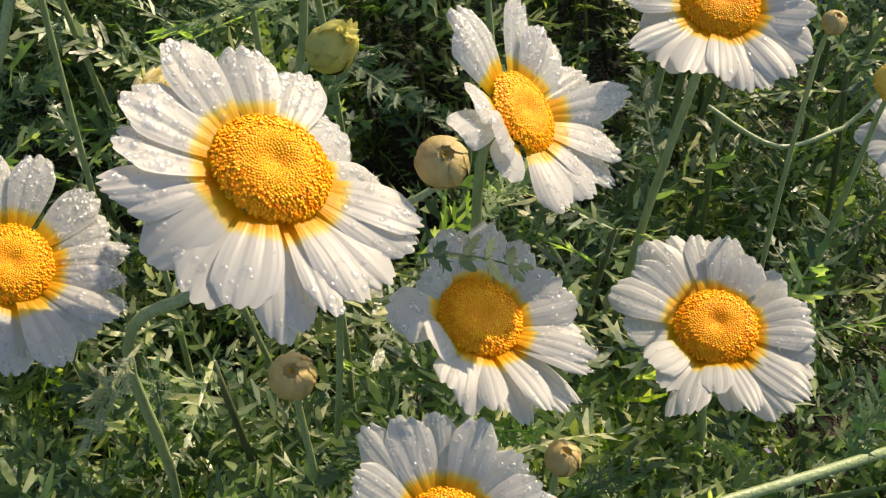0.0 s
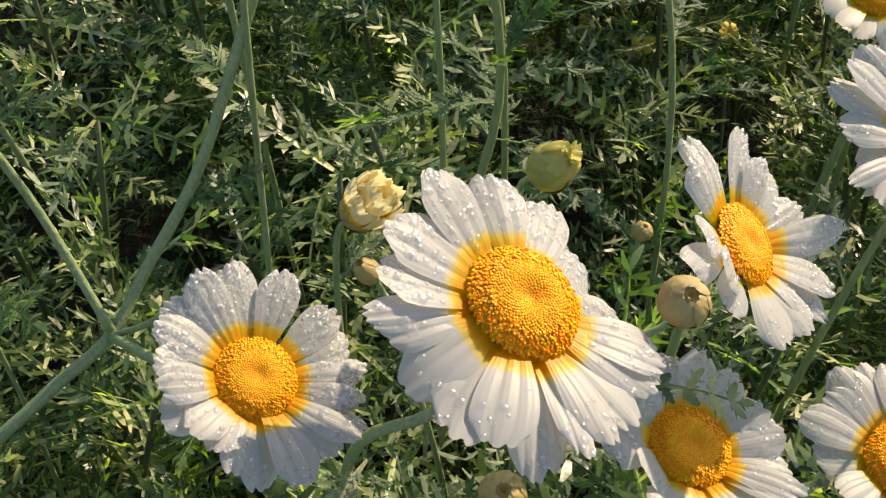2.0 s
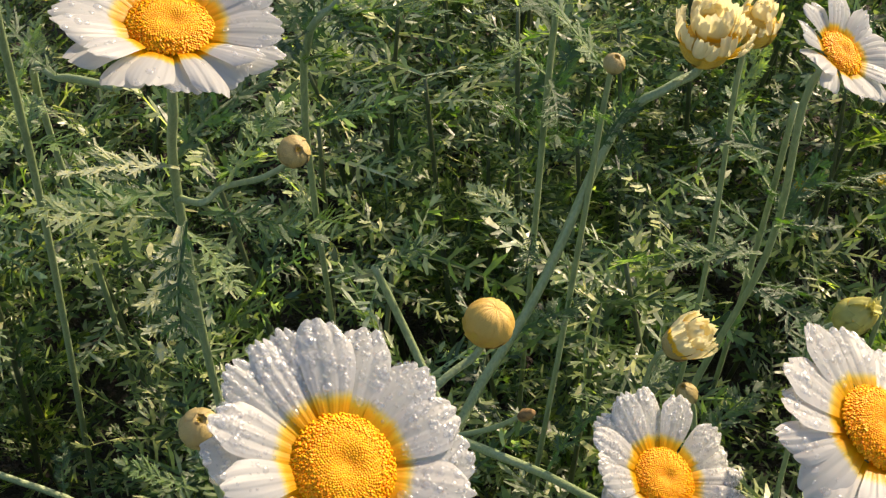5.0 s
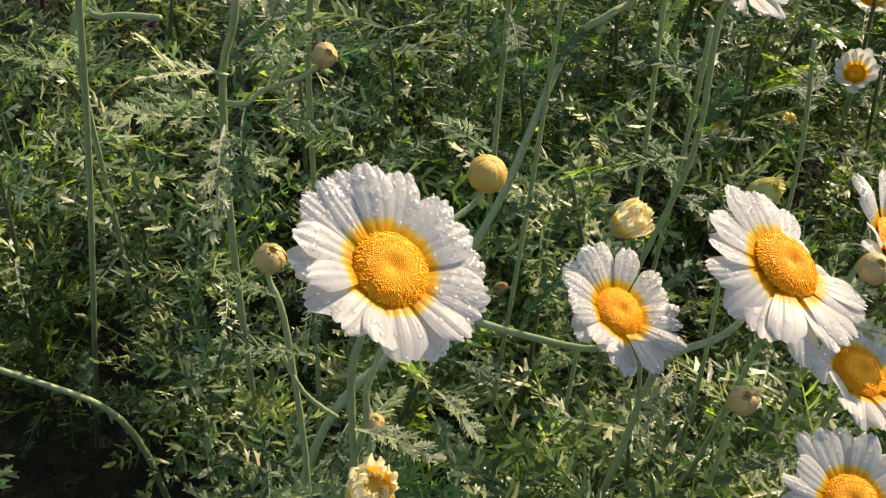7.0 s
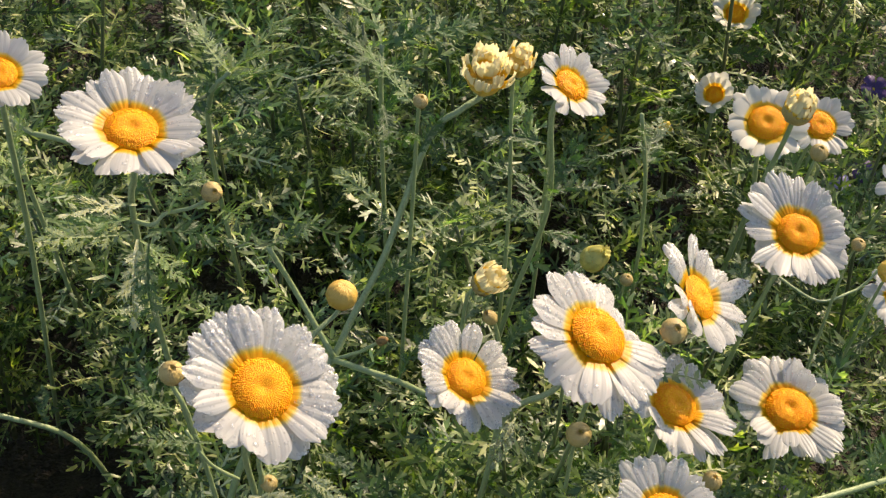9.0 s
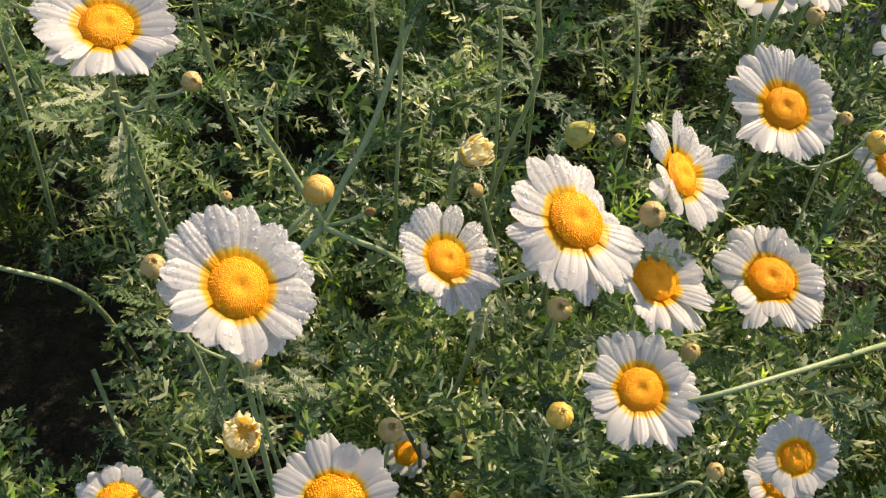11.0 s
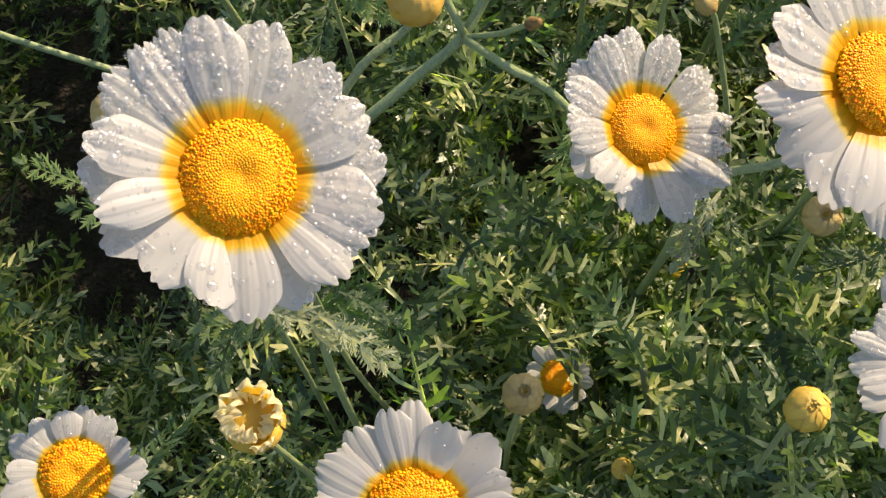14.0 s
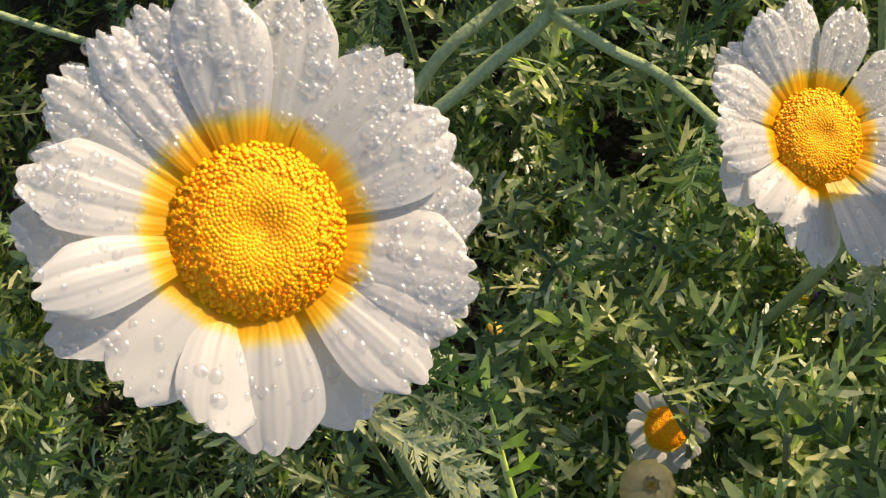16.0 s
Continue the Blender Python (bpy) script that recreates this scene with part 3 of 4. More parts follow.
# ---- dew ----
def drop_geometry(sides, rings):
    verts, faces = [], []
    for j in range(rings):
        a = math.pi / 2 * j / rings
        for k in range(sides):
            b_ = 2 * math.pi * k / sides
            verts.append((math.cos(a) * math.cos(b_), math.cos(a) * math.sin(b_), 0.46 * math.sin(a)))
    verts.append((0, 0, 0.46))
    for j in range(rings - 1):
        for k in range(sides):
            m_ = (k + 1) % sides
            faces.append((j * sides + k, j * sides + m_, (j + 1) * sides + m_, (j + 1) * sides + k))
    for k in range(sides):
        faces.append(((rings - 1) * sides + k, (rings - 1) * sides + (k + 1) % sides, rings * sides))
    return np.array(verts), faces


DROPS = (drop_geometry(7, 3), drop_geometry(5, 2))


def leaf_places(line, count, first, last, rnd, size):
    """Poses for leaves that grow round a stem's line."""
    out = []
    for i in range(count):
        k = int((first + (last - first) * (i + rnd.uniform(0, 0.6)) / count) * (len(line) - 1))
        k = min(max(k, 0), len(line) - 1)
        turn_ = i * 2.4 + rnd.uniform(-0.5, 0.5)
        up = radians(rnd.uniform(-50, 5))
        s = size * rnd.uniform(0.65, 1.25)
        out.append(Matrix.Translation(line[k]) @ Matrix.Rotation(turn_, 4, "Z") @ Matrix.Rotation(up, 4, "Y")
                   @ Matrix.Rotation(rnd.uniform(-0.6, 0.6), 4, "X") @ Matrix.Scale(s, 4))
    return out


def add_stem(root, base, head, normal, way, thick, rnd, leaves, leaf_size=0.034, first=0.10, last=0.62, drop=(0.010, 0.012)):
    """A stem from just under head to its base, past the points in way, with leaves on it."""
    head, normal = Vector(head), Vector(normal).normalized()
    drop_ = head - normal * drop[0] - Vector((0, 0, drop[1]))
    points = [head, drop_] + [Vector(p) for p in way]
    end = Vector(base)
    last_p = points[-1]
    points += [last_p.lerp(end, 0.3) + Vector((rnd.uniform(-0.006, 0.006), rnd.uniform(-0.006, 0.006), 0)), end]
    off = Vector(base)
    rr = [thick * (0.85 + 0.4 * i / (len(points) - 1)) for i in range(len(points))]
    v, f, line = tube([p - off for p in points], rr)
    child("stem", mesh_of("stem", v, f, STEM), root, Matrix.Identity(4))
    for m_ in leaf_places(line, leaves, first, last, rnd, leaf_size):
        if shades_bloom(off + m_ @ Vector((0.5, 0, 0))):
            continue
        child("leaf", rnd.choice(leaf_meshes), root, m_)


def leaf_to(root, base, p, q, dry=0, lift=(0.15, -0.05, 1.0)):
    """One leaf of a plant, from p to its tip at q."""
    p, q = Vector(p), Vector(q)
    x = (q - p).normalized()
    up = Vector((0, -0.4, 0.9)) if dry == 2 else Vector(lift)
    z = (up - x * x.dot(up)).normalized()
    y = z.cross(x)
    s = (q - p).length
    m_ = Matrix.Translation(p - Vector(base)) @ Matrix(((x.x, y.x, z.x, 0), (x.y, y.y, z.y, 0), (x.z, y.z, z.z, 0), (0, 0, 0, 1))) @ Matrix.Scale(s, 4)
    k = int(abs(p.x * 7919 + p.y * 3571) * 100) % len(leaf_meshes)
    child("leaf", (leaf_meshes[k], dry_leaf_mesh, broad_leaf_mesh)[dry], root, m_, ("", "pale silvery green leaf", "broad dark green leaf")[dry])


# ---- flowers ----
def daisy(name, apex, normal, radius, label, disc=0.355, petals=19, dew=500, dew_size=0.00045, way=(), base=None,
          tilt=16.0, meshes=None, leaves=15, seed=0, stem=0.00135, group="white daisies", florets=False, extra=(), rays=None, bulge=1.0, sag=0.0):
    rnd = random.Random(seed * 31 + 5)
    normal = Vector(normal).normalized()
    apex = Vector(apex)
    rd = radius * disc
    centre = apex - normal * rd * 0.25
    if base is None:
        base = (apex.x - normal.x * 0.06 + rnd.uniform(-0.03, 0.03), apex.y - normal.y * 0.06 + rnd.uniform(-0.01, 0.05), 0.0)
    base = Vector(base)
    root = thing(name, base, label, "flower", group)
    place = Matrix.Translation(centre - base) @ facing(normal)
    if florets:
        core = child("disc", core_mesh, root, place @ Matrix.Diagonal((rd, rd, rd * bulge, 1)), "domed golden yellow centre")
        for k, m_ in floret_places(1000, 1300, rnd):
            child("floret", floret_meshes[k], core, m_)
    else:
        core = child("disc", disc_meshes[seed % 2] if radius > 0.024 else disc_meshes[2], root, place @ Matrix.Diagonal((rd, rd, rd * bulge, 1)), "domed golden yellow centre")
    core["kind"] = "stuff"
    child("calyx", calyx, root, place @ Matrix.Translation((0, 0, -rd * 0.10)) @ Matrix.Scale(rd * 0.92, 4))
    start = rd * 0.80
    spots = []
    pool = meshes or petal_meshes
    if rays is None:
        rays = [(360 * i / petals + rnd.uniform(-4, 4), rnd.uniform(0.90, 1.06)) for i in range(petals)]
    count = len(rays)
    for i, (turn_, reach) in enumerate(rays):
        gap = ((rays[(i + 1) % count][0] - rays[i - 1][0]) % 360) / 2
        k = rnd.randrange(len(pool))
        fall = sag * max(0.0, 0.94 - reach)
        length = (radius * reach - start) / math.cos(radians(fall))
        layer = -rd * 0.04 - (i % 2) * rd * 0.08 - (0.05 * rd if gap < 11 else 0)
        across = min(max(radians(gap) * radius * 0.62, radius * 0.105), radius * 0.185) * rnd.uniform(0.95, 1.15)
        m_ = (place @ Matrix.Rotation(radians(turn_), 4, "Z") @ Matrix.Translation((start, 0, layer))
              @ Matrix.Rotation(-radians(tilt - fall + rnd.uniform(-8, 8)), 4, "Y") @ Matrix.Rotation(rnd.uniform(-0.2, 0.2), 4, "X")
              @ Matrix.Diagonal((length, across / 0.25, length, 1)))
        child("petal", pool[k], root, m_)
        spots.append((m_, k))
    if dew:
        vs, fs = [], []
        drop_v, drop_f = DROPS[dew_size < 0.00035]
        # fine and dense on the petals that face the cool side, few and larger on the rest
        cool = [max(0.10, min(1.0, 0.55 + 0.9 * (m_.to_3x3() @ Vector((1, 0, 0))).normalized().y)) for m_, k in spots]
        for (m_, k), wet in rnd.choices(list(zip(spots, cool)), cool, k=dew):
            sh_ = petal_shapes[k]
            u, v = rnd.uniform(-0.86, 0.86), 0.18 + 0.80 * math.sqrt(rnd.random())
            p = m_ @ sh_.at(u, v)
            nn = (m_.to_3x3() @ sh_.normal(u, v)).normalized()
            if nn.dot(normal) < 0:
                nn = -nn
            s = min(dew_size * (1.25 - 0.35 * wet) * math.exp(rnd.gauss(0, 0.55)), 0.00125)
            q = np.array(nn.to_track_quat("Z", "Y").to_matrix())
            o = len(vs) * len(drop_v)
            vs.append((drop_v * s * np.array((1, rnd.uniform(0.75, 1.1), 1))) @ q.T + np.array(p + nn * 0.00003))
            fs += [tuple(x + o for x in face) for face in drop_f]
        drops = child("dew", mesh_of("dew", np.concatenate(vs), fs, DEW), root, Matrix.Identity(4), "clear round dew drops")
        drops["kind"] = "stuff"
    add_stem(root, base, centre - normal * rd * 0.5, normal, way, stem, rnd, leaves)
    for p, q, *dry in extra:
        leaf_to(root, base, p, q, *dry)
    return root


# ---- buds ----
def bract_mesh(mat):
    verts, faces = [], []
    for j in range(5):
        v = j / 4
        for i in range(5):
            u = i / 2 - 1
            w = 0.50 * math.sqrt(max(0.0, 1 - (max(v - 0.40, 0) / 0.61) ** 2))
            verts.append(Vector((u * w, 0.022 * (1 - u * u) + 0.010 * v + 0.004, v)))
    for j in range(4):
        for i in range(4):
            a = j * 5 + i
            faces.append((a, a + 1, a + 6, a + 5))
    return verts, faces


def bend_on_ball(verts, r, low, high, squash):
    """Wraps a flat scale (x across, z up, y out) on a ball of radius r, from angle low to high."""
    out = []
    for v in verts:
        e = low + (high - low) * v.z
        az = v.x / max(math.cos(e), 0.35) * 0.9
        rr = r * (1 + v.y)
        out.append(Vector((rr * math.cos(e) * math.cos(az), rr * math.cos(e) * math.sin(az), rr * math.sin(e) * squash)))
    return out


bract_sets = {}
for key, mat in (("tan", BRACT_TAN), ("green", BRACT_GREEN), ("yellow", BRACT_YELLOW)):
    bv, bf = bract_mesh(mat)
    bract_sets[key] = [mesh_of("bract", bend_on_ball(bv, 1.0, lo, hi, 0.92), bf, mat) for lo, hi in ((-1.25, 0.10), (-0.7, 0.80), (-0.1, 1.26))]


def ball_mesh(mat, dent):
    verts, faces = [], []
    for j in range(9):
        e = -math.pi / 2 + math.pi * j / 8
        for k in range(14):
            a = 2 * math.pi * k / 14
            z = math.sin(e) * 0.92
            if e > 1.0:
                z -= dent * (e - 1.0) / 0.57
            verts.append(Vector((math.cos(e) * math.cos(a), math.cos(e) * math.sin(a), z)))
    for j in range(8):
        for k in range(14):
            q = (k + 1) % 14
            faces.append((j * 14 + k, j * 14 + q, (j + 1) * 14 + q, (j + 1) * 14 + k))
    return mesh_of("bud_body", verts, faces, mat)


def pleated_mesh(mat):
    """Closed young petals: a ball of radius 1 with soft upright folds that meet at the top."""
    verts, faces, uvs = [], [], []
    for j in range(13):
        e = -0.75 + (math.pi / 2 + 0.75) * j / 12
        for k in range(56):
            a = 2 * math.pi * k / 56
            fold = abs(math.sin(7 * (a + 0.25 * math.sin(2 * a) + 0.18 * e))) ** 0.6
            r_ = (0.99 + 0.045 * fold * max(math.cos(e), 0.0) ** 0.5) * (1 - 0.16 * max(e - 1.0, 0.0))
            verts.append(Vector((r_ * math.cos(e) * math.cos(a), r_ * math.cos(e) * math.sin(a), r_ * math.sin(e) * 0.98 - 0.02 * (1 - fold))))
            uvs.append((k / 56, 0.2 + 0.8 * j / 12))
    for j in range(12):
        for k in range(56):
            q = (k + 1) % 56
            faces.append((j * 56 + k, j * 56 + q, (j + 1) * 56 + q, (j + 1) * 56 + k))
    return mesh_of("closed_petals", verts, faces, mat, True, uvs)


def eye_mesh():
    """The dark star-shaped pit at the top of a closed bud, radius 1."""
    verts, faces = [Vector((0, 0, -0.9))], []
    for k in range(14):
        a = 2 * math.pi * k / 14
        for r_, z in ((0.55 if k % 2 else 0.75, -0.35), (0.72 if k % 2 else 1.12, 0.06)):
            verts.append(Vector((r_ * math.cos(a), r_ * math.sin(a), z)))
    for k in range(14):
        q = (k + 1) % 14
        faces += [(0, 1 + 2 * k, 1 + 2 * q), (1 + 2 * k, 2 + 2 * k, 2 + 2 * q, 1 + 2 * q)]
    return mesh_of("bud_eye", verts, faces, EYE, False)


pleats, bud_eye = pleated_mesh(BUD_GOLD), eye_mesh()
bodies = {"tan": ball_mesh(BRACT_TAN, 0.25), "green": ball_mesh(BRACT_GREEN, 0.2), "yellow": ball_mesh(BRACT_YELLOW, 0.12)}


def curl_mesh(rnd, mat, flute):
    """A narrow young petal that stands up, crimped and curled at its tip, height 1."""
    verts, faces, uvs = [], [], []
    curl = rnd.uniform(0.0, 0.25)
    phase = rnd.uniform(0, 3)
    for j in range(9):
        v = j / 8
        w = 0.21 * (0.8 + 0.5 * v) * (1 if v < 0.9 else 0.82)
        for i in range(7):
            u = i / 3 - 1
            crimp = flute * v ** 3
            verts.append(Vector((0.16 * math.sin(v * 2.2) - curl * v ** 3 + crimp * 0.9 * math.sin(5 * u + phase + 3 * v), u * w,
                                 v * (1 - 0.08 * u * u) - 0.06 * curl * v ** 4 + (0.035 + crimp) * v ** 6 * math.cos(6 * u + phase)))
                         + Vector((0.07 * (1 - u * u), 0, 0)))
            uvs.append(((u + 1) / 2, v))
    for j in range(8):
        for i in range(6):
            a = j * 7 + i
            faces.append((a, a + 1, a + 8, a + 7))
    return mesh_of("young_petal", verts, faces, mat, True, uvs)


curls = [curl_mesh(rng, PALE_PETAL, 0.03) for _ in range(4)]
green_curls = [curl_mesh(rng, GREEN_PETAL, 0.05) for _ in range(4)]


def ruffle_mesh(rnd, mat):
    """A young petal rolled over at its ruffled, round-lobed tip, height 1."""
    verts, faces, uvs = [], [], []
    phase, roll, waves = rnd.uniform(0, 6), rnd.uniform(-0.30, 0.25), rnd.uniform(5.0, 7.5)
    for j in range(11):
        v = j / 10
        w = 0.30 * (0.7 + 0.5 * v) * (1 - 0.35 * max(v - 0.8, 0) / 0.2)
        for i in range(13):
            u = i / 6 - 1
            x = 0.20 * math.sin(v * 2.4) + roll * v ** 3 + 0.11 * v * v * math.sin(waves * u + phase + 2 * v) + 0.07 * (1 - u * u)
            z = v * (1 - 0.10 * u * u) + 0.10 * v ** 5 * math.cos(waves * 1.3 * u + phase) - 0.16 * v ** 6
            verts.append(Vector((x, u * w, z)))
            uvs.append(((u + 1) / 2, v))
    for j in range(10):
        for i in range(12):
            a = j * 13 + i
            faces.append((a, a + 1, a + 14, a + 13))
    return mesh_of("young_petal", verts, faces, mat, True, uvs)


crimped = [ruffle_mesh(rng, PALE_PETAL) for _ in range(6)]


def bud(place, radius, kind, label, normal=(0.15, -0.1, 1), way=(), base=None, leaves=4, seed=0, petals=0, petal_size=1.0, thick=0.0010, filled=True, lean=(-8, 6), crimp=False, closed=False, stretch=1.0):
    rnd = random.Random(seed * 17 + 3)
    normal = Vector(normal).normalized()
    place = Vector(place)
    if base is None:
        base = (place.x - normal.x * 0.05 + rnd.uniform(-0.02, 0.02), place.y - normal.y * 0.03 + rnd.uniform(0, 0.04), 0.0)
    base = Vector(base)
    root = thing("daisy_bud", base, label, "flower bud", "daisy buds")
    at_ = Matrix.Translation(place - base) @ facing(normal, rnd.uniform(0, 6)) @ Matrix.Diagonal((1, 1, stretch, 1))
    child("bud_body", bodies[kind], root, at_ @ Matrix.Scale(radius * 1.004, 4))
    for row, (me, count) in enumerate(zip(bract_sets[kind], (8, 0 if closed else 9, 0 if petals or closed else 8))):
        for i in range(count):
            a = 2 * math.pi * (i + 0.5 * (row % 2)) / count + rnd.uniform(-0.06, 0.06)
            s = radius * (1.0 - 0.015 * row) * rnd.uniform(0.98, 1.03)
            lap = Matrix.Translation((0.9, 0, 0)) @ Matrix.Rotation(rnd.uniform(0.10, 0.20), 4, "Z") @ Matrix.Translation((-0.9, 0, 0))
            child("bract", me, root, at_ @ Matrix.Rotation(a, 4, "Z") @ Matrix.Scale(s, 4) @ lap)
    if closed:
        child("closed_petals", pleats, root, at_ @ Matrix.Scale(radius, 4), "pale yellow folded petals")
    elif not petals:
        child("bud_eye", bud_eye, root, at_ @ Matrix.Translation((0, 0, radius * 0.90)) @ Matrix.Scale(radius * 0.19, 4))
    pool = green_curls if kind == "green" else crimped if crimp else curls
    slim = 1.0 if crimp or kind == "green" else 0.62
    seat = (0.66, 0.35) if crimp else (0.84, -0.05)
    for i in range(petals):
        a = 2 * math.pi * i / petals + rnd.uniform(-0.1, 0.1)
        s = radius * petal_size * (rnd.uniform(0.7, 1.3) if crimp else rnd.uniform(0.85, 1.15))
        child("young_petal", rnd.choice(pool), root, at_ @ Matrix.Rotation(a, 4, "Z") @ Matrix.Translation((radius * seat[0], 0, radius * seat[1]))
              @ Matrix.Rotation(radians(rnd.uniform(*lean)), 4, "Y") @ Matrix.Diagonal((s, s * slim, s, 1)))
    for i in range(petals // 2 if filled else 0):
        a = 2 * math.pi * i / (petals // 2) + 0.2
        s = radius * petal_size * rnd.uniform(0.95, 1.15)
        child("young_petal", rnd.choice(pool), root, at_ @ Matrix.Rotation(a, 4, "Z") @ Matrix.Translation((radius * 0.34, 0, radius * 0.35))
              @ Matrix.Rotation(radians(rnd.uniform(lean[0] - 6, lean[1] - 4)), 4, "Y") @ Matrix.Scale(s, 4))
    add_stem(root, base, place - normal * radius * 0.8, normal, way, thick, rnd, leaves, 0.032, 0.1, 0.5, (0.004, 0.003) if way else (0.010, 0.012))
    return root


# ---- ground ----
edges = [-300, -60, -12, -3] + [-1.2 + 0.1 * i for i in range(33)] + [4, 12, 60, 300]
gv, gf = [], []
for y in edges:
    for x in edges:
        gv.append((x, y, 0.02 * noise.noise(Vector((x * 9, y * 9, 0))) - 0.01 if abs(x) < 2.2 and abs(y) < 2.2 else 0.0))
ne = len(edges)
for j in range(ne - 1):
    for i in range(ne - 1):
        gf.append((j * ne + i, j * ne + i + 1, (j + 1) * ne + i + 1, (j + 1) * ne + i))
tagged(new("ground", mesh_of("ground", gv, gf, SOIL)), "dark damp garden soil under the plants", "ground", kind="structure")


# ---- undergrowth ----
def scatter(geoms, poses):
    """One big mesh of many leaves."""
    vs, fs, o = [], [], 0
    cache = [(np.array([tuple(v) for v in g[0]]), g[1]) for g in geoms]
    for k, m_ in poses:
        v, f = cache[k % len(cache)]
        a = np.array(m_)
        vs.append(v @ a[:3, :3].T + a[:3, 3])
        fs += [tuple(i + o for i in face) for face in f]
        o += len(v)
    return np.concatenate(vs), fs


leaf_poses, stalk_v, stalk_f = [], [], []
srnd = random.Random(21)
# bare patches where the soil shows through
BARE = [(0.165, 0.459, 0.018), (0.20, 0.385, 0.022), (-0.295, 0.465, 0.062), (-0.28, 0.40, 0.036), (-0.25, 0.34, 0.028), (0.19, 0.545, 0.035), (-0.065, 0.383, 0.022)]
STALKS = 860
for i in range(STALKS):
    x, y = srnd.uniform(-0.62, 0.60), srnd.uniform(-0.02, 1.25)
    if i % 18 == 0:
        x, y = srnd.uniform(0.0, 0.30), srnd.uniform(0.16, 0.36)
    if i % 18 == 9:
        x, y = srnd.uniform(-0.02, 0.14), srnd.uniform(0.25, 0.40)
    if i % 9 == 5:
        x, y = srnd.uniform(0.0, 0.20), srnd.uniform(0.17, 0.29)
    if any((x - gx) ** 2 + (y - gy) ** 2 < gr * gr for gx, gy, gr in BARE):
        continue
    top = srnd.uniform(0.13, 0.30) + 0.10 * noise.noise(Vector((x * 6, y * 6, 3)))
    if 0.0 < x < 0.2 and 0.17 < y < 0.29:
        top += 0.03
    if y > 0.40 and srnd.random() < 0.45:
        top += srnd.uniform(0.03, 0.11)
    # extra height added here to catch sun and shade the left rear
    if x > 0.02 and y > 0.52:
        top += 0.05
    lean = Vector((srnd.uniform(-0.05, 0.05), srnd.uniform(-0.05, 0.05), 0))
    p0, p2 = Vector((x, y, 0)), Vector((x, y, top)) + lean
    if shades_bloom(p2, 0.004):
        p2.z -= 0.12
    p1 = p0.lerp(p2, 0.5) + Vector((srnd.uniform(-0.02, 0.02), srnd.uniform(-0.02, 0.02), 0))
    v, f, line = tube([p2, p1, p0], [0.0011, 0.0016, 0.002], 5)
    # the bed ends in an uneven, rounded edge
    outside = (x / 0.70) ** 2 + ((y - 0.62) / 0.74) ** 2 > 1.0 + 0.2 * noise.noise(Vector((x * 6, y * 6, 9)))
    if not outside:
        o = len(stalk_v)
        stalk_v += v
        stalk_f += [tuple(k + o for k in face) for face in f]
    for m_ in leaf_places(line, 25, 0.0, 0.9, srnd, 0.047):
        if outside or shades_bloom(m_ @ Vector((0.6, 0, 0)), 0.012):
            continue
        leaf_poses.append((srnd.randrange(len(simple_geoms)), m_))
uv_, uf_ = scatter(simple_geoms, leaf_poses)
tagged(new("foliage", mesh_of("foliage", uv_, uf_, LEAF)), "dense feathery dark green daisy foliage", "foliage", kind="stuff")
tagged(new("foliage_stalks", mesh_of("foliage_stalks", stalk_v, stalk_f, STALK)), "thin green stalks carrying the feathery foliage", "stalk", kind="stuff")

# ---- the daisies ----
for apex, normal, radius, label, more in BLOOMS:
    daisy("daisy", apex, normal, radius, label, **more)

# ---- the buds ----
bud((-0.050, 0.307, 0.526), 0.0061, "yellow", "round yellow daisy bud with closed pale petals", seed=1, closed=True, normal=(0.3, 0.1, 0.9), way=[(-0.0658, 0.2944, 0.5063), (-0.085, 0.274, 0.463)], base=(-0.0935, 0.284, 0.392), leaves=1)
bud((0.014, 0.409, 0.398), 0.0063, "tan", "opening yellow daisy bud with pale upright petals", seed=2, petals=20, petal_size=1.7, lean=(-4, 12), normal=(0.62, -0.1, 0.8))
bud((0.067, 0.402, 0.427), 0.0066, "green", "greenish daisy bud with curled pale yellow petals", seed=3, petals=13, petal_size=1.3, lean=(-30, -18), normal=(0.6, -0.1, 0.75))
bud((0.096, 0.340, 0.453), 0.0060, "tan", "round tan daisy bud with dimpled top", seed=4, normal=(0.15, -0.3, 0.9), way=[(0.086, 0.341, 0.437), (0.072, 0.352, 0.422)], base=(0.03, 0.40, 0.0), leaves=2)
bud((-0.116, 0.279, 0.513), 0.0049, "tan", "round tan daisy bud with dimpled top", seed=5, way=[(-0.112, 0.276, 0.475)])
bud((-0.106, 0.361, 0.526), 0.0043, "tan", "small pinkish tan daisy bud on a bent stem", seed=6, normal=(0.4, -0.5, 0.7), way=[(-0.117, 0.365, 0.511), (-0.130, 0.371, 0.500)], base=(-0.146, 0.377, 0.488), leaves=0, thick=0.0009)
bud((-0.082, 0.223, 0.468), 0.0074, "yellow", "half-open bud with a ring of pale curled petals", seed=7, petals=17, petal_size=1.25, lean=(-26, 2), crimp=True, filled=False)
bud((-0.024, 0.255, 0.402), 0.0058, "tan", "round tan daisy bud with dimpled top", seed=8)
bud((0.053, 0.257, 0.414), 0.0061, "yellow", "round golden daisy bud still closed", seed=9)
bud((0.057, 0.323, 0.392), 0.0060, "tan", "round tan daisy bud with dimpled top", seed=10, normal=(0.05, -0.3, 0.95))
bud((0.126, 0.317, 0.357), 0.0049, "tan", "small tan daisy bud", seed=11)
bud((0.137, 0.261, 0.334), 0.0045, "tan", "small tan daisy bud", seed=12)
bud((-0.018, 0.451, 0.488), 0.0036, "tan", "small tan daisy bud", seed=13)
bud((0.107, 0.490, 0.294), 0.0040, "tan", "small tan daisy bud", seed=14)
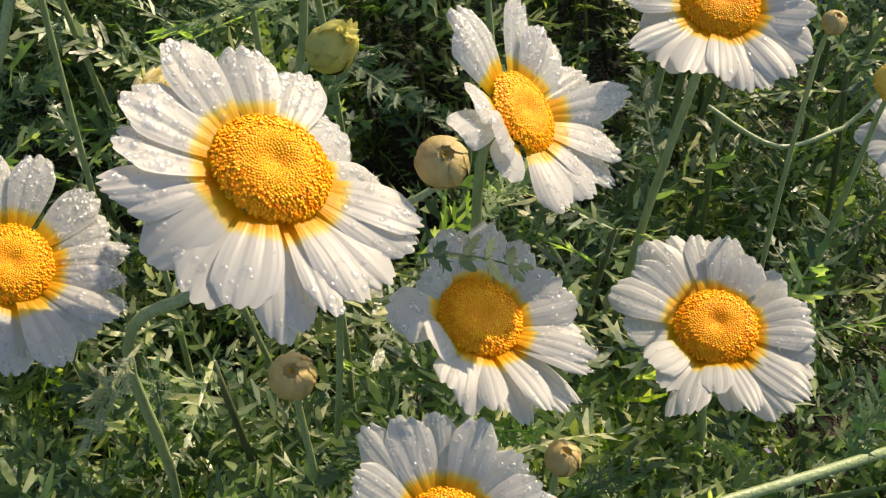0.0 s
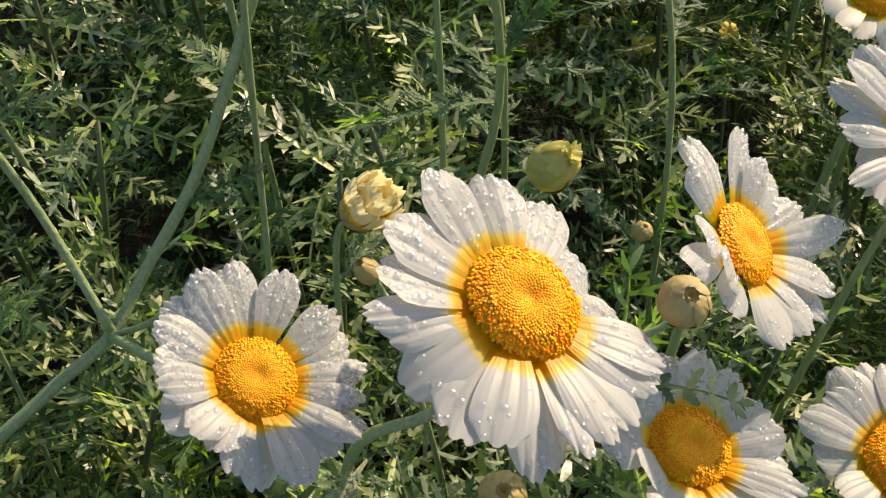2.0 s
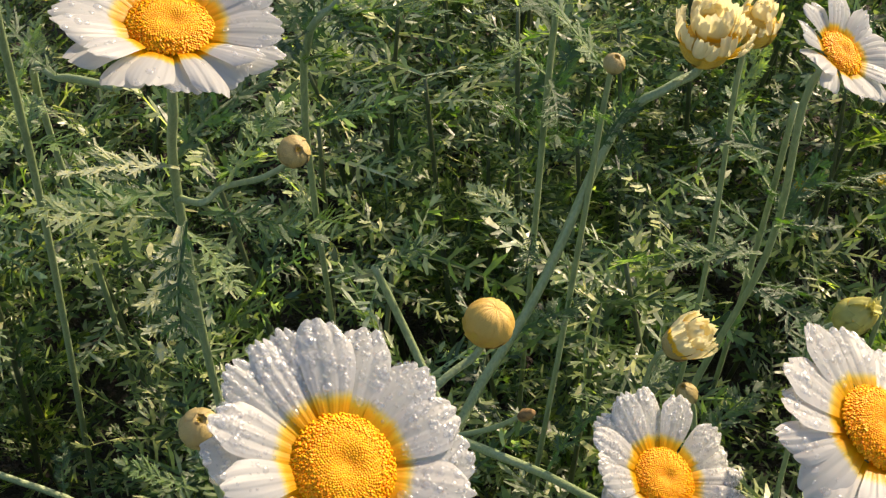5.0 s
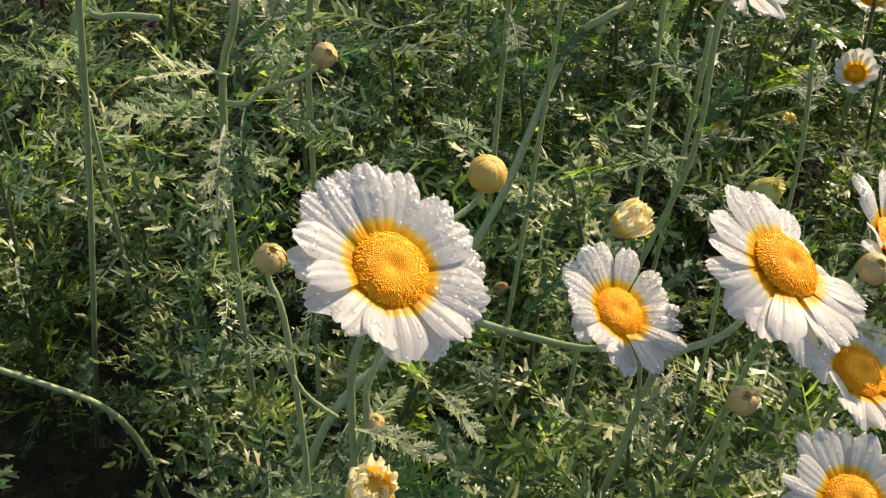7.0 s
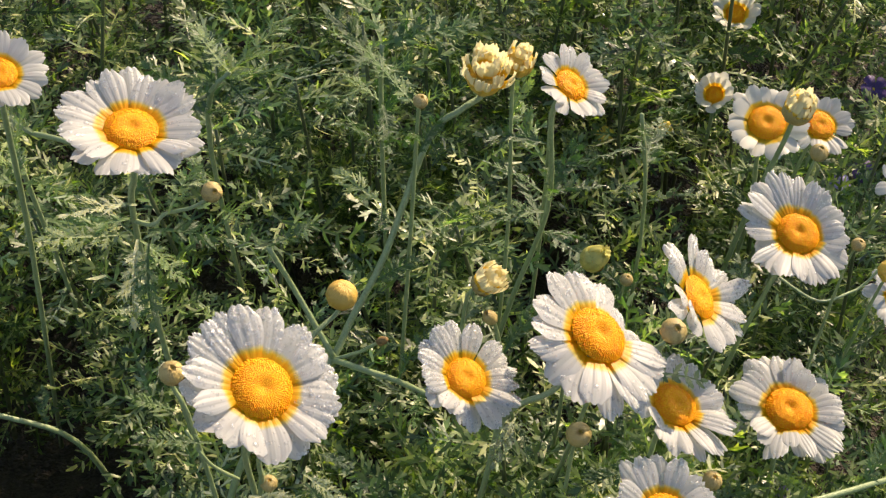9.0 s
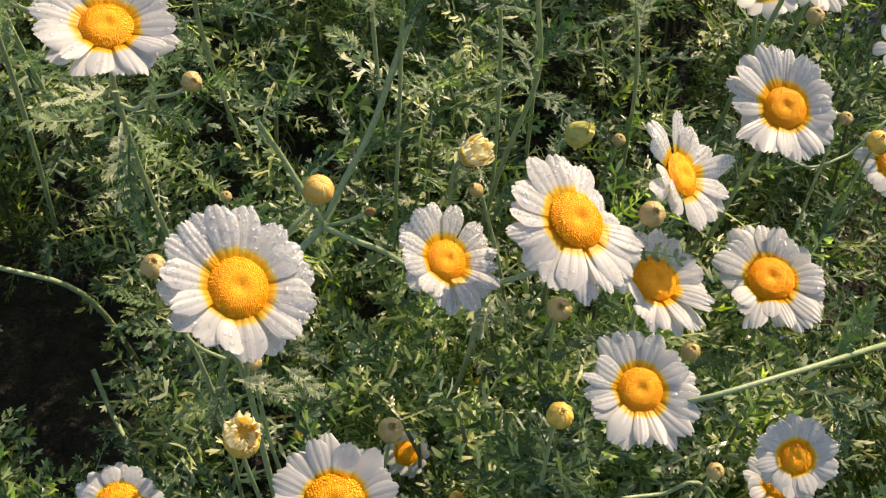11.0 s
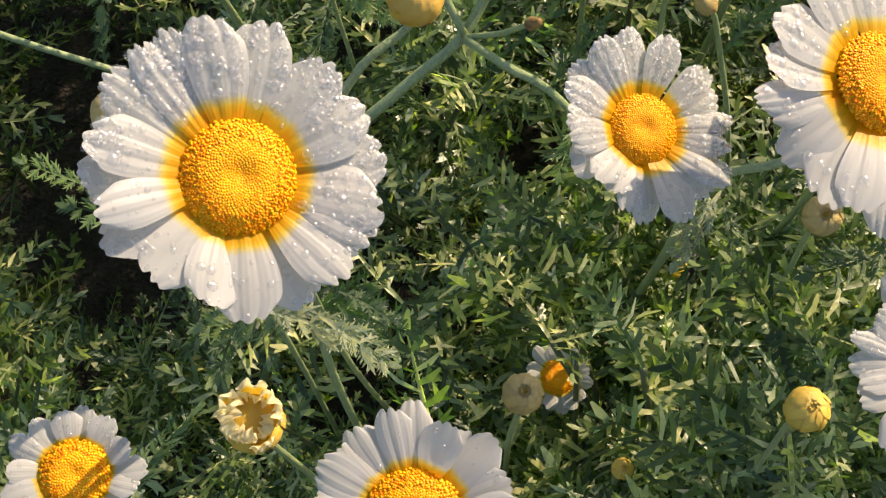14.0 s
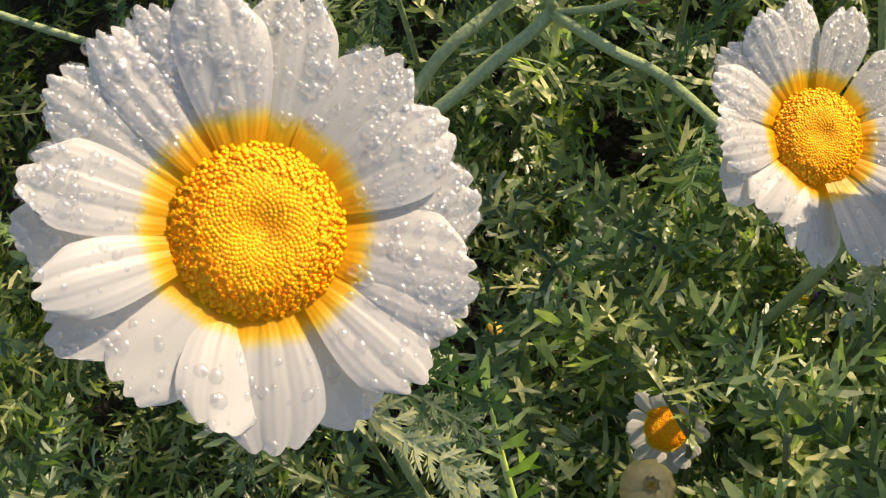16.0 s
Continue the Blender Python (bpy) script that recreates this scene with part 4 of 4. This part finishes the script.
bud((-0.093, 0.356, 0.154), 0.0036, "yellow", "tiny golden daisy bud deep in the foliage", seed=15)
bud((-0.084, 0.272, 0.438), 0.0036, "tan", "small tan daisy bud", seed=16)
bud((0.017, 0.392, 0.392), 0.0036, "tan", "slender yellow green bud", seed=17, stretch=1.5, normal=(-0.45, -0.1, 0.9))
bud((0.007, 0.260, 0.298), 0.0038, "yellow", "tiny yellow daisy bud", seed=18)
bud((0.088, 0.297, 0.154), 0.0030, "green", "tiny green daisy bud deep in the foliage", seed=19)
bud((0.1953, 0.5271, 0.4022), 0.0086, "tan", "half-open cream bud on a green cup before a bloom", seed=20, petals=18, petal_size=1.35, lean=(-16, -2), thick=0.0016)
bud((0.2122, 0.5205, 0.3743), 0.0052, "tan", "small tan daisy bud", seed=21)
bud((0.2343, 0.4322, 0.3764), 0.0064, "yellow", "golden daisy bud in front of a bloom", seed=22)
bud((0.2067, 0.423, 0.4113), 0.0036, "tan", "small tan daisy bud", seed=23, thick=0.0008)
bud((-0.122, 0.4256, 0.332), 0.0032, "tan", "tiny tan daisy bud", seed=24)
bud((0.014, 0.476, 0.478), 0.0084, "yellow", "wide half-open bloom with pale yellow petals", seed=25, petals=22, petal_size=1.6, lean=(6, 28), way=[(0.002, 0.470, 0.462), (-0.014, 0.464, 0.447), (-0.037, 0.434, 0.39), (-0.055, 0.412, 0.363), (-0.066, 0.394, 0.35), (-0.0851, 0.3779, 0.340), (-0.112, 0.357, 0.315)], base=(-0.21, 0.29, 0.0), thick=0.0017)
bud((0.032, 0.490, 0.476), 0.0076, "yellow", "half-open bloom with upright yellow petals", seed=26, petals=14, petal_size=1.1)


# ---- small violets and pansies low in the foliage ----
def fan_mesh(mat):
    verts, faces = [], []
    for j in range(6):
        v = j / 5
        for i in range(7):
            a = radians(-38 + 76 * i / 6) * (1 - 0.25 * v)
            r_ = 0.08 + 0.92 * v * (1 - 0.12 * abs(i / 3 - 1) ** 2)
            verts.append(Vector((r_ * math.cos(a), r_ * math.sin(a), 0.10 * math.sin(v * 3) - 0.16 * v * v + 0.04 * math.cos(i * 2.1) * v)))
    for j in range(5):
        for i in range(6):
            k = j * 7 + i
            faces.append((k, k + 1, k + 8, k + 7))
    return mesh_of("pansy_petal", verts, faces, mat)


fans = {"violet": fan_mesh(VIOLET), "dark": fan_mesh(DARK_VIOLET), "yellow": fan_mesh(PANSY_YELLOW)}


def pansy(place, radius, kind, label, seed):
    rnd = random.Random(seed)
    base = Vector((place[0] + 0.01, place[1] + 0.01, 0))
    root = thing("pansy", base, label, "flower", "small violets")
    top = Vector(place) - base
    m_ = Matrix.Translation(top) @ facing((rnd.uniform(-0.3, 0.3), -0.6, 0.8), rnd.uniform(0, 6))
    for i in range(5):
        me = fans["yellow"] if kind == "mixed" and i == 2 else fans["dark" if kind == "mixed" else kind]
        child("pansy_petal", me, root, m_ @ Matrix.Rotation(2 * math.pi * i / 5, 4, "Z") @ Matrix.Translation((0, 0, 0.0004 * i)) @ Matrix.Rotation(rnd.uniform(-0.5, 0.1), 4, "Y") @ Matrix.Scale(radius, 4))
    eye_v = [v * radius * 0.16 for v in floret_geoms[0][0]]
    child("pansy_eye", mesh_of("pansy_eye", eye_v, floret_geoms[0][1], PANSY_YELLOW), root, m_)
    v, f, _ = tube([top, top * 0.5 + Vector((0.004, 0, 0)), Vector((0, 0, 0))], [0.0009, 0.001, 0.0012], 5)
    child("stem", mesh_of("stem", v, f, STEM), root, Matrix.Identity(4))


LILAC, PURPLE = "pale violet pansy low among the leaves", "dark purple and yellow pansy low among the leaves"
for i, (place, r_, kind) in enumerate(PANSIES):
    pansy(place, r_, kind, {"violet": LILAC, "yellow": "small yellow pansy low among the leaves", "dark": "dark violet pansy low among the leaves", "mixed": PURPLE}[kind], i + 60)


# ---- bare and cut stems ----
def bare_stem(points, thick, label, seed, leaves=3):
    rnd = random.Random(seed)
    base = Vector(points[-1])
    root = thing("bare_stem", base, label, "stem", "bare stems")
    v, f, line = tube([Vector(p) - base for p in points], [thick * (0.9 + 0.25 * i / len(points)) for i in range(len(points))])
    child("stalk", mesh_of("stalk", v, f, STEM), root, Matrix.Identity(4))
    for m_ in leaf_places(line, leaves, 0.03, 0.7, rnd, 0.036):
        if not shades_bloom(base + m_ @ Vector((0.5, 0, 0))):
            child("leaf", rnd.choice(leaf_meshes), root, m_)
    return root


bare_stem([(-0.0948, 0.4181, 0.4168), (-0.0827, 0.4131, 0.3854), (-0.064, 0.3945, 0.352)], 0.00156, "cut grey green stem with a blunt top", 1, 1)
bare_stem([(0.0489, 0.4766, 0.4538), (0.0543, 0.5071, 0.3213), (0.056, 0.56, 0.0)], 0.00125, "slender upright green stem", 3, 14)
bare_stem([(0.0987, 0.4899, 0.4383), (0.1154, 0.5072, 0.3098), (0.12, 0.52, 0.0)], 0.00117, "slender upright green stem", 4, 14)
bare_stem([(-0.0372, 0.4967, 0.482), (-0.0388, 0.5006, 0.4046), (-0.04, 0.58, 0.0)], 0.00125, "slender upright green stem", 5, 16)
bare_stem([(-0.1083, 0.455, 0.5038), (-0.1258, 0.4672, 0.4351), (-0.14, 0.60, 0.0)], 0.00140, "slender upright green stem", 6, 16)
bare_stem([(-0.36, 0.445, 0.255), (-0.279, 0.4345, 0.235), (-0.234, 0.435, 0.20), (-0.215, 0.43, 0.12), (-0.21, 0.43, 0.0)], 0.0018, "bent pale green stem leaning over soil", 7, 2)
bare_stem([(-0.1757, 0.4191, 0.4921), (-0.2068, 0.4504, 0.4661), (-0.235, 0.49, 0.42), (-0.25, 0.54, 0.2), (-0.26, 0.56, 0.0)], 0.0014, "bent pale green stem with a bare tip", 8, 3)
bare_stem([(0.150, 0.388, 0.165), (0.193, 0.383, 0.183), (0.242, 0.369, 0.229), (0.30, 0.365, 0.25), (0.37, 0.40, 0.0)], 0.0011, "long green stem lying across the gap", 9, 3)
bare_stem([(0.183, 0.45, 0.348), (0.207, 0.444, 0.334), (0.232, 0.455, 0.330), (0.268, 0.478, 0.318), (0.31, 0.50, 0.0)], 0.00086, "curved green stem beside a bloom", 10, 4)
bare_stem([(-0.222, 0.385, 0.19), (-0.2094, 0.3598, 0.170), (-0.1732, 0.3008, 0.18), (-0.16, 0.285, 0.10), (-0.155, 0.28, 0.0)], 0.0018, "thick knotted pale green stem", 11, 2)
bare_stem([(-0.116, 0.279, 0.470), (-0.108, 0.274, 0.452), (-0.097, 0.274, 0.438)], 0.00086, "yellow green side branch with small leaves", 13, 7)
bare_stem([(0.0921, 0.2552, 0.3112), (0.115, 0.261, 0.302), (0.1408, 0.2682, 0.2903), (0.221, 0.318, 0.0)], 0.0011, "green stem lying through the low foliage", 14, 4)
side_branch = bare_stem([(-0.040, 0.386, 0.379), (-0.050, 0.389, 0.366), (-0.064, 0.394, 0.352)], 0.00109, "short side branch with a withered brown tip", 12, 0)
tip_v, tip_f, _ = tube([Vector(p) - Vector((-0.064, 0.394, 0.352)) for p in ((-0.0355, 0.3850, 0.3835), (-0.0370, 0.3853, 0.3818), (-0.0388, 0.3857, 0.3800), (-0.0404, 0.3861, 0.3786))], [0.0011, 0.0021, 0.0024, 0.0012], 9)
child("withered_tip", mesh_of("withered_tip", tip_v, tip_f, WITHERED), side_branch, Matrix.Identity(4), "shrivelled brown tip")
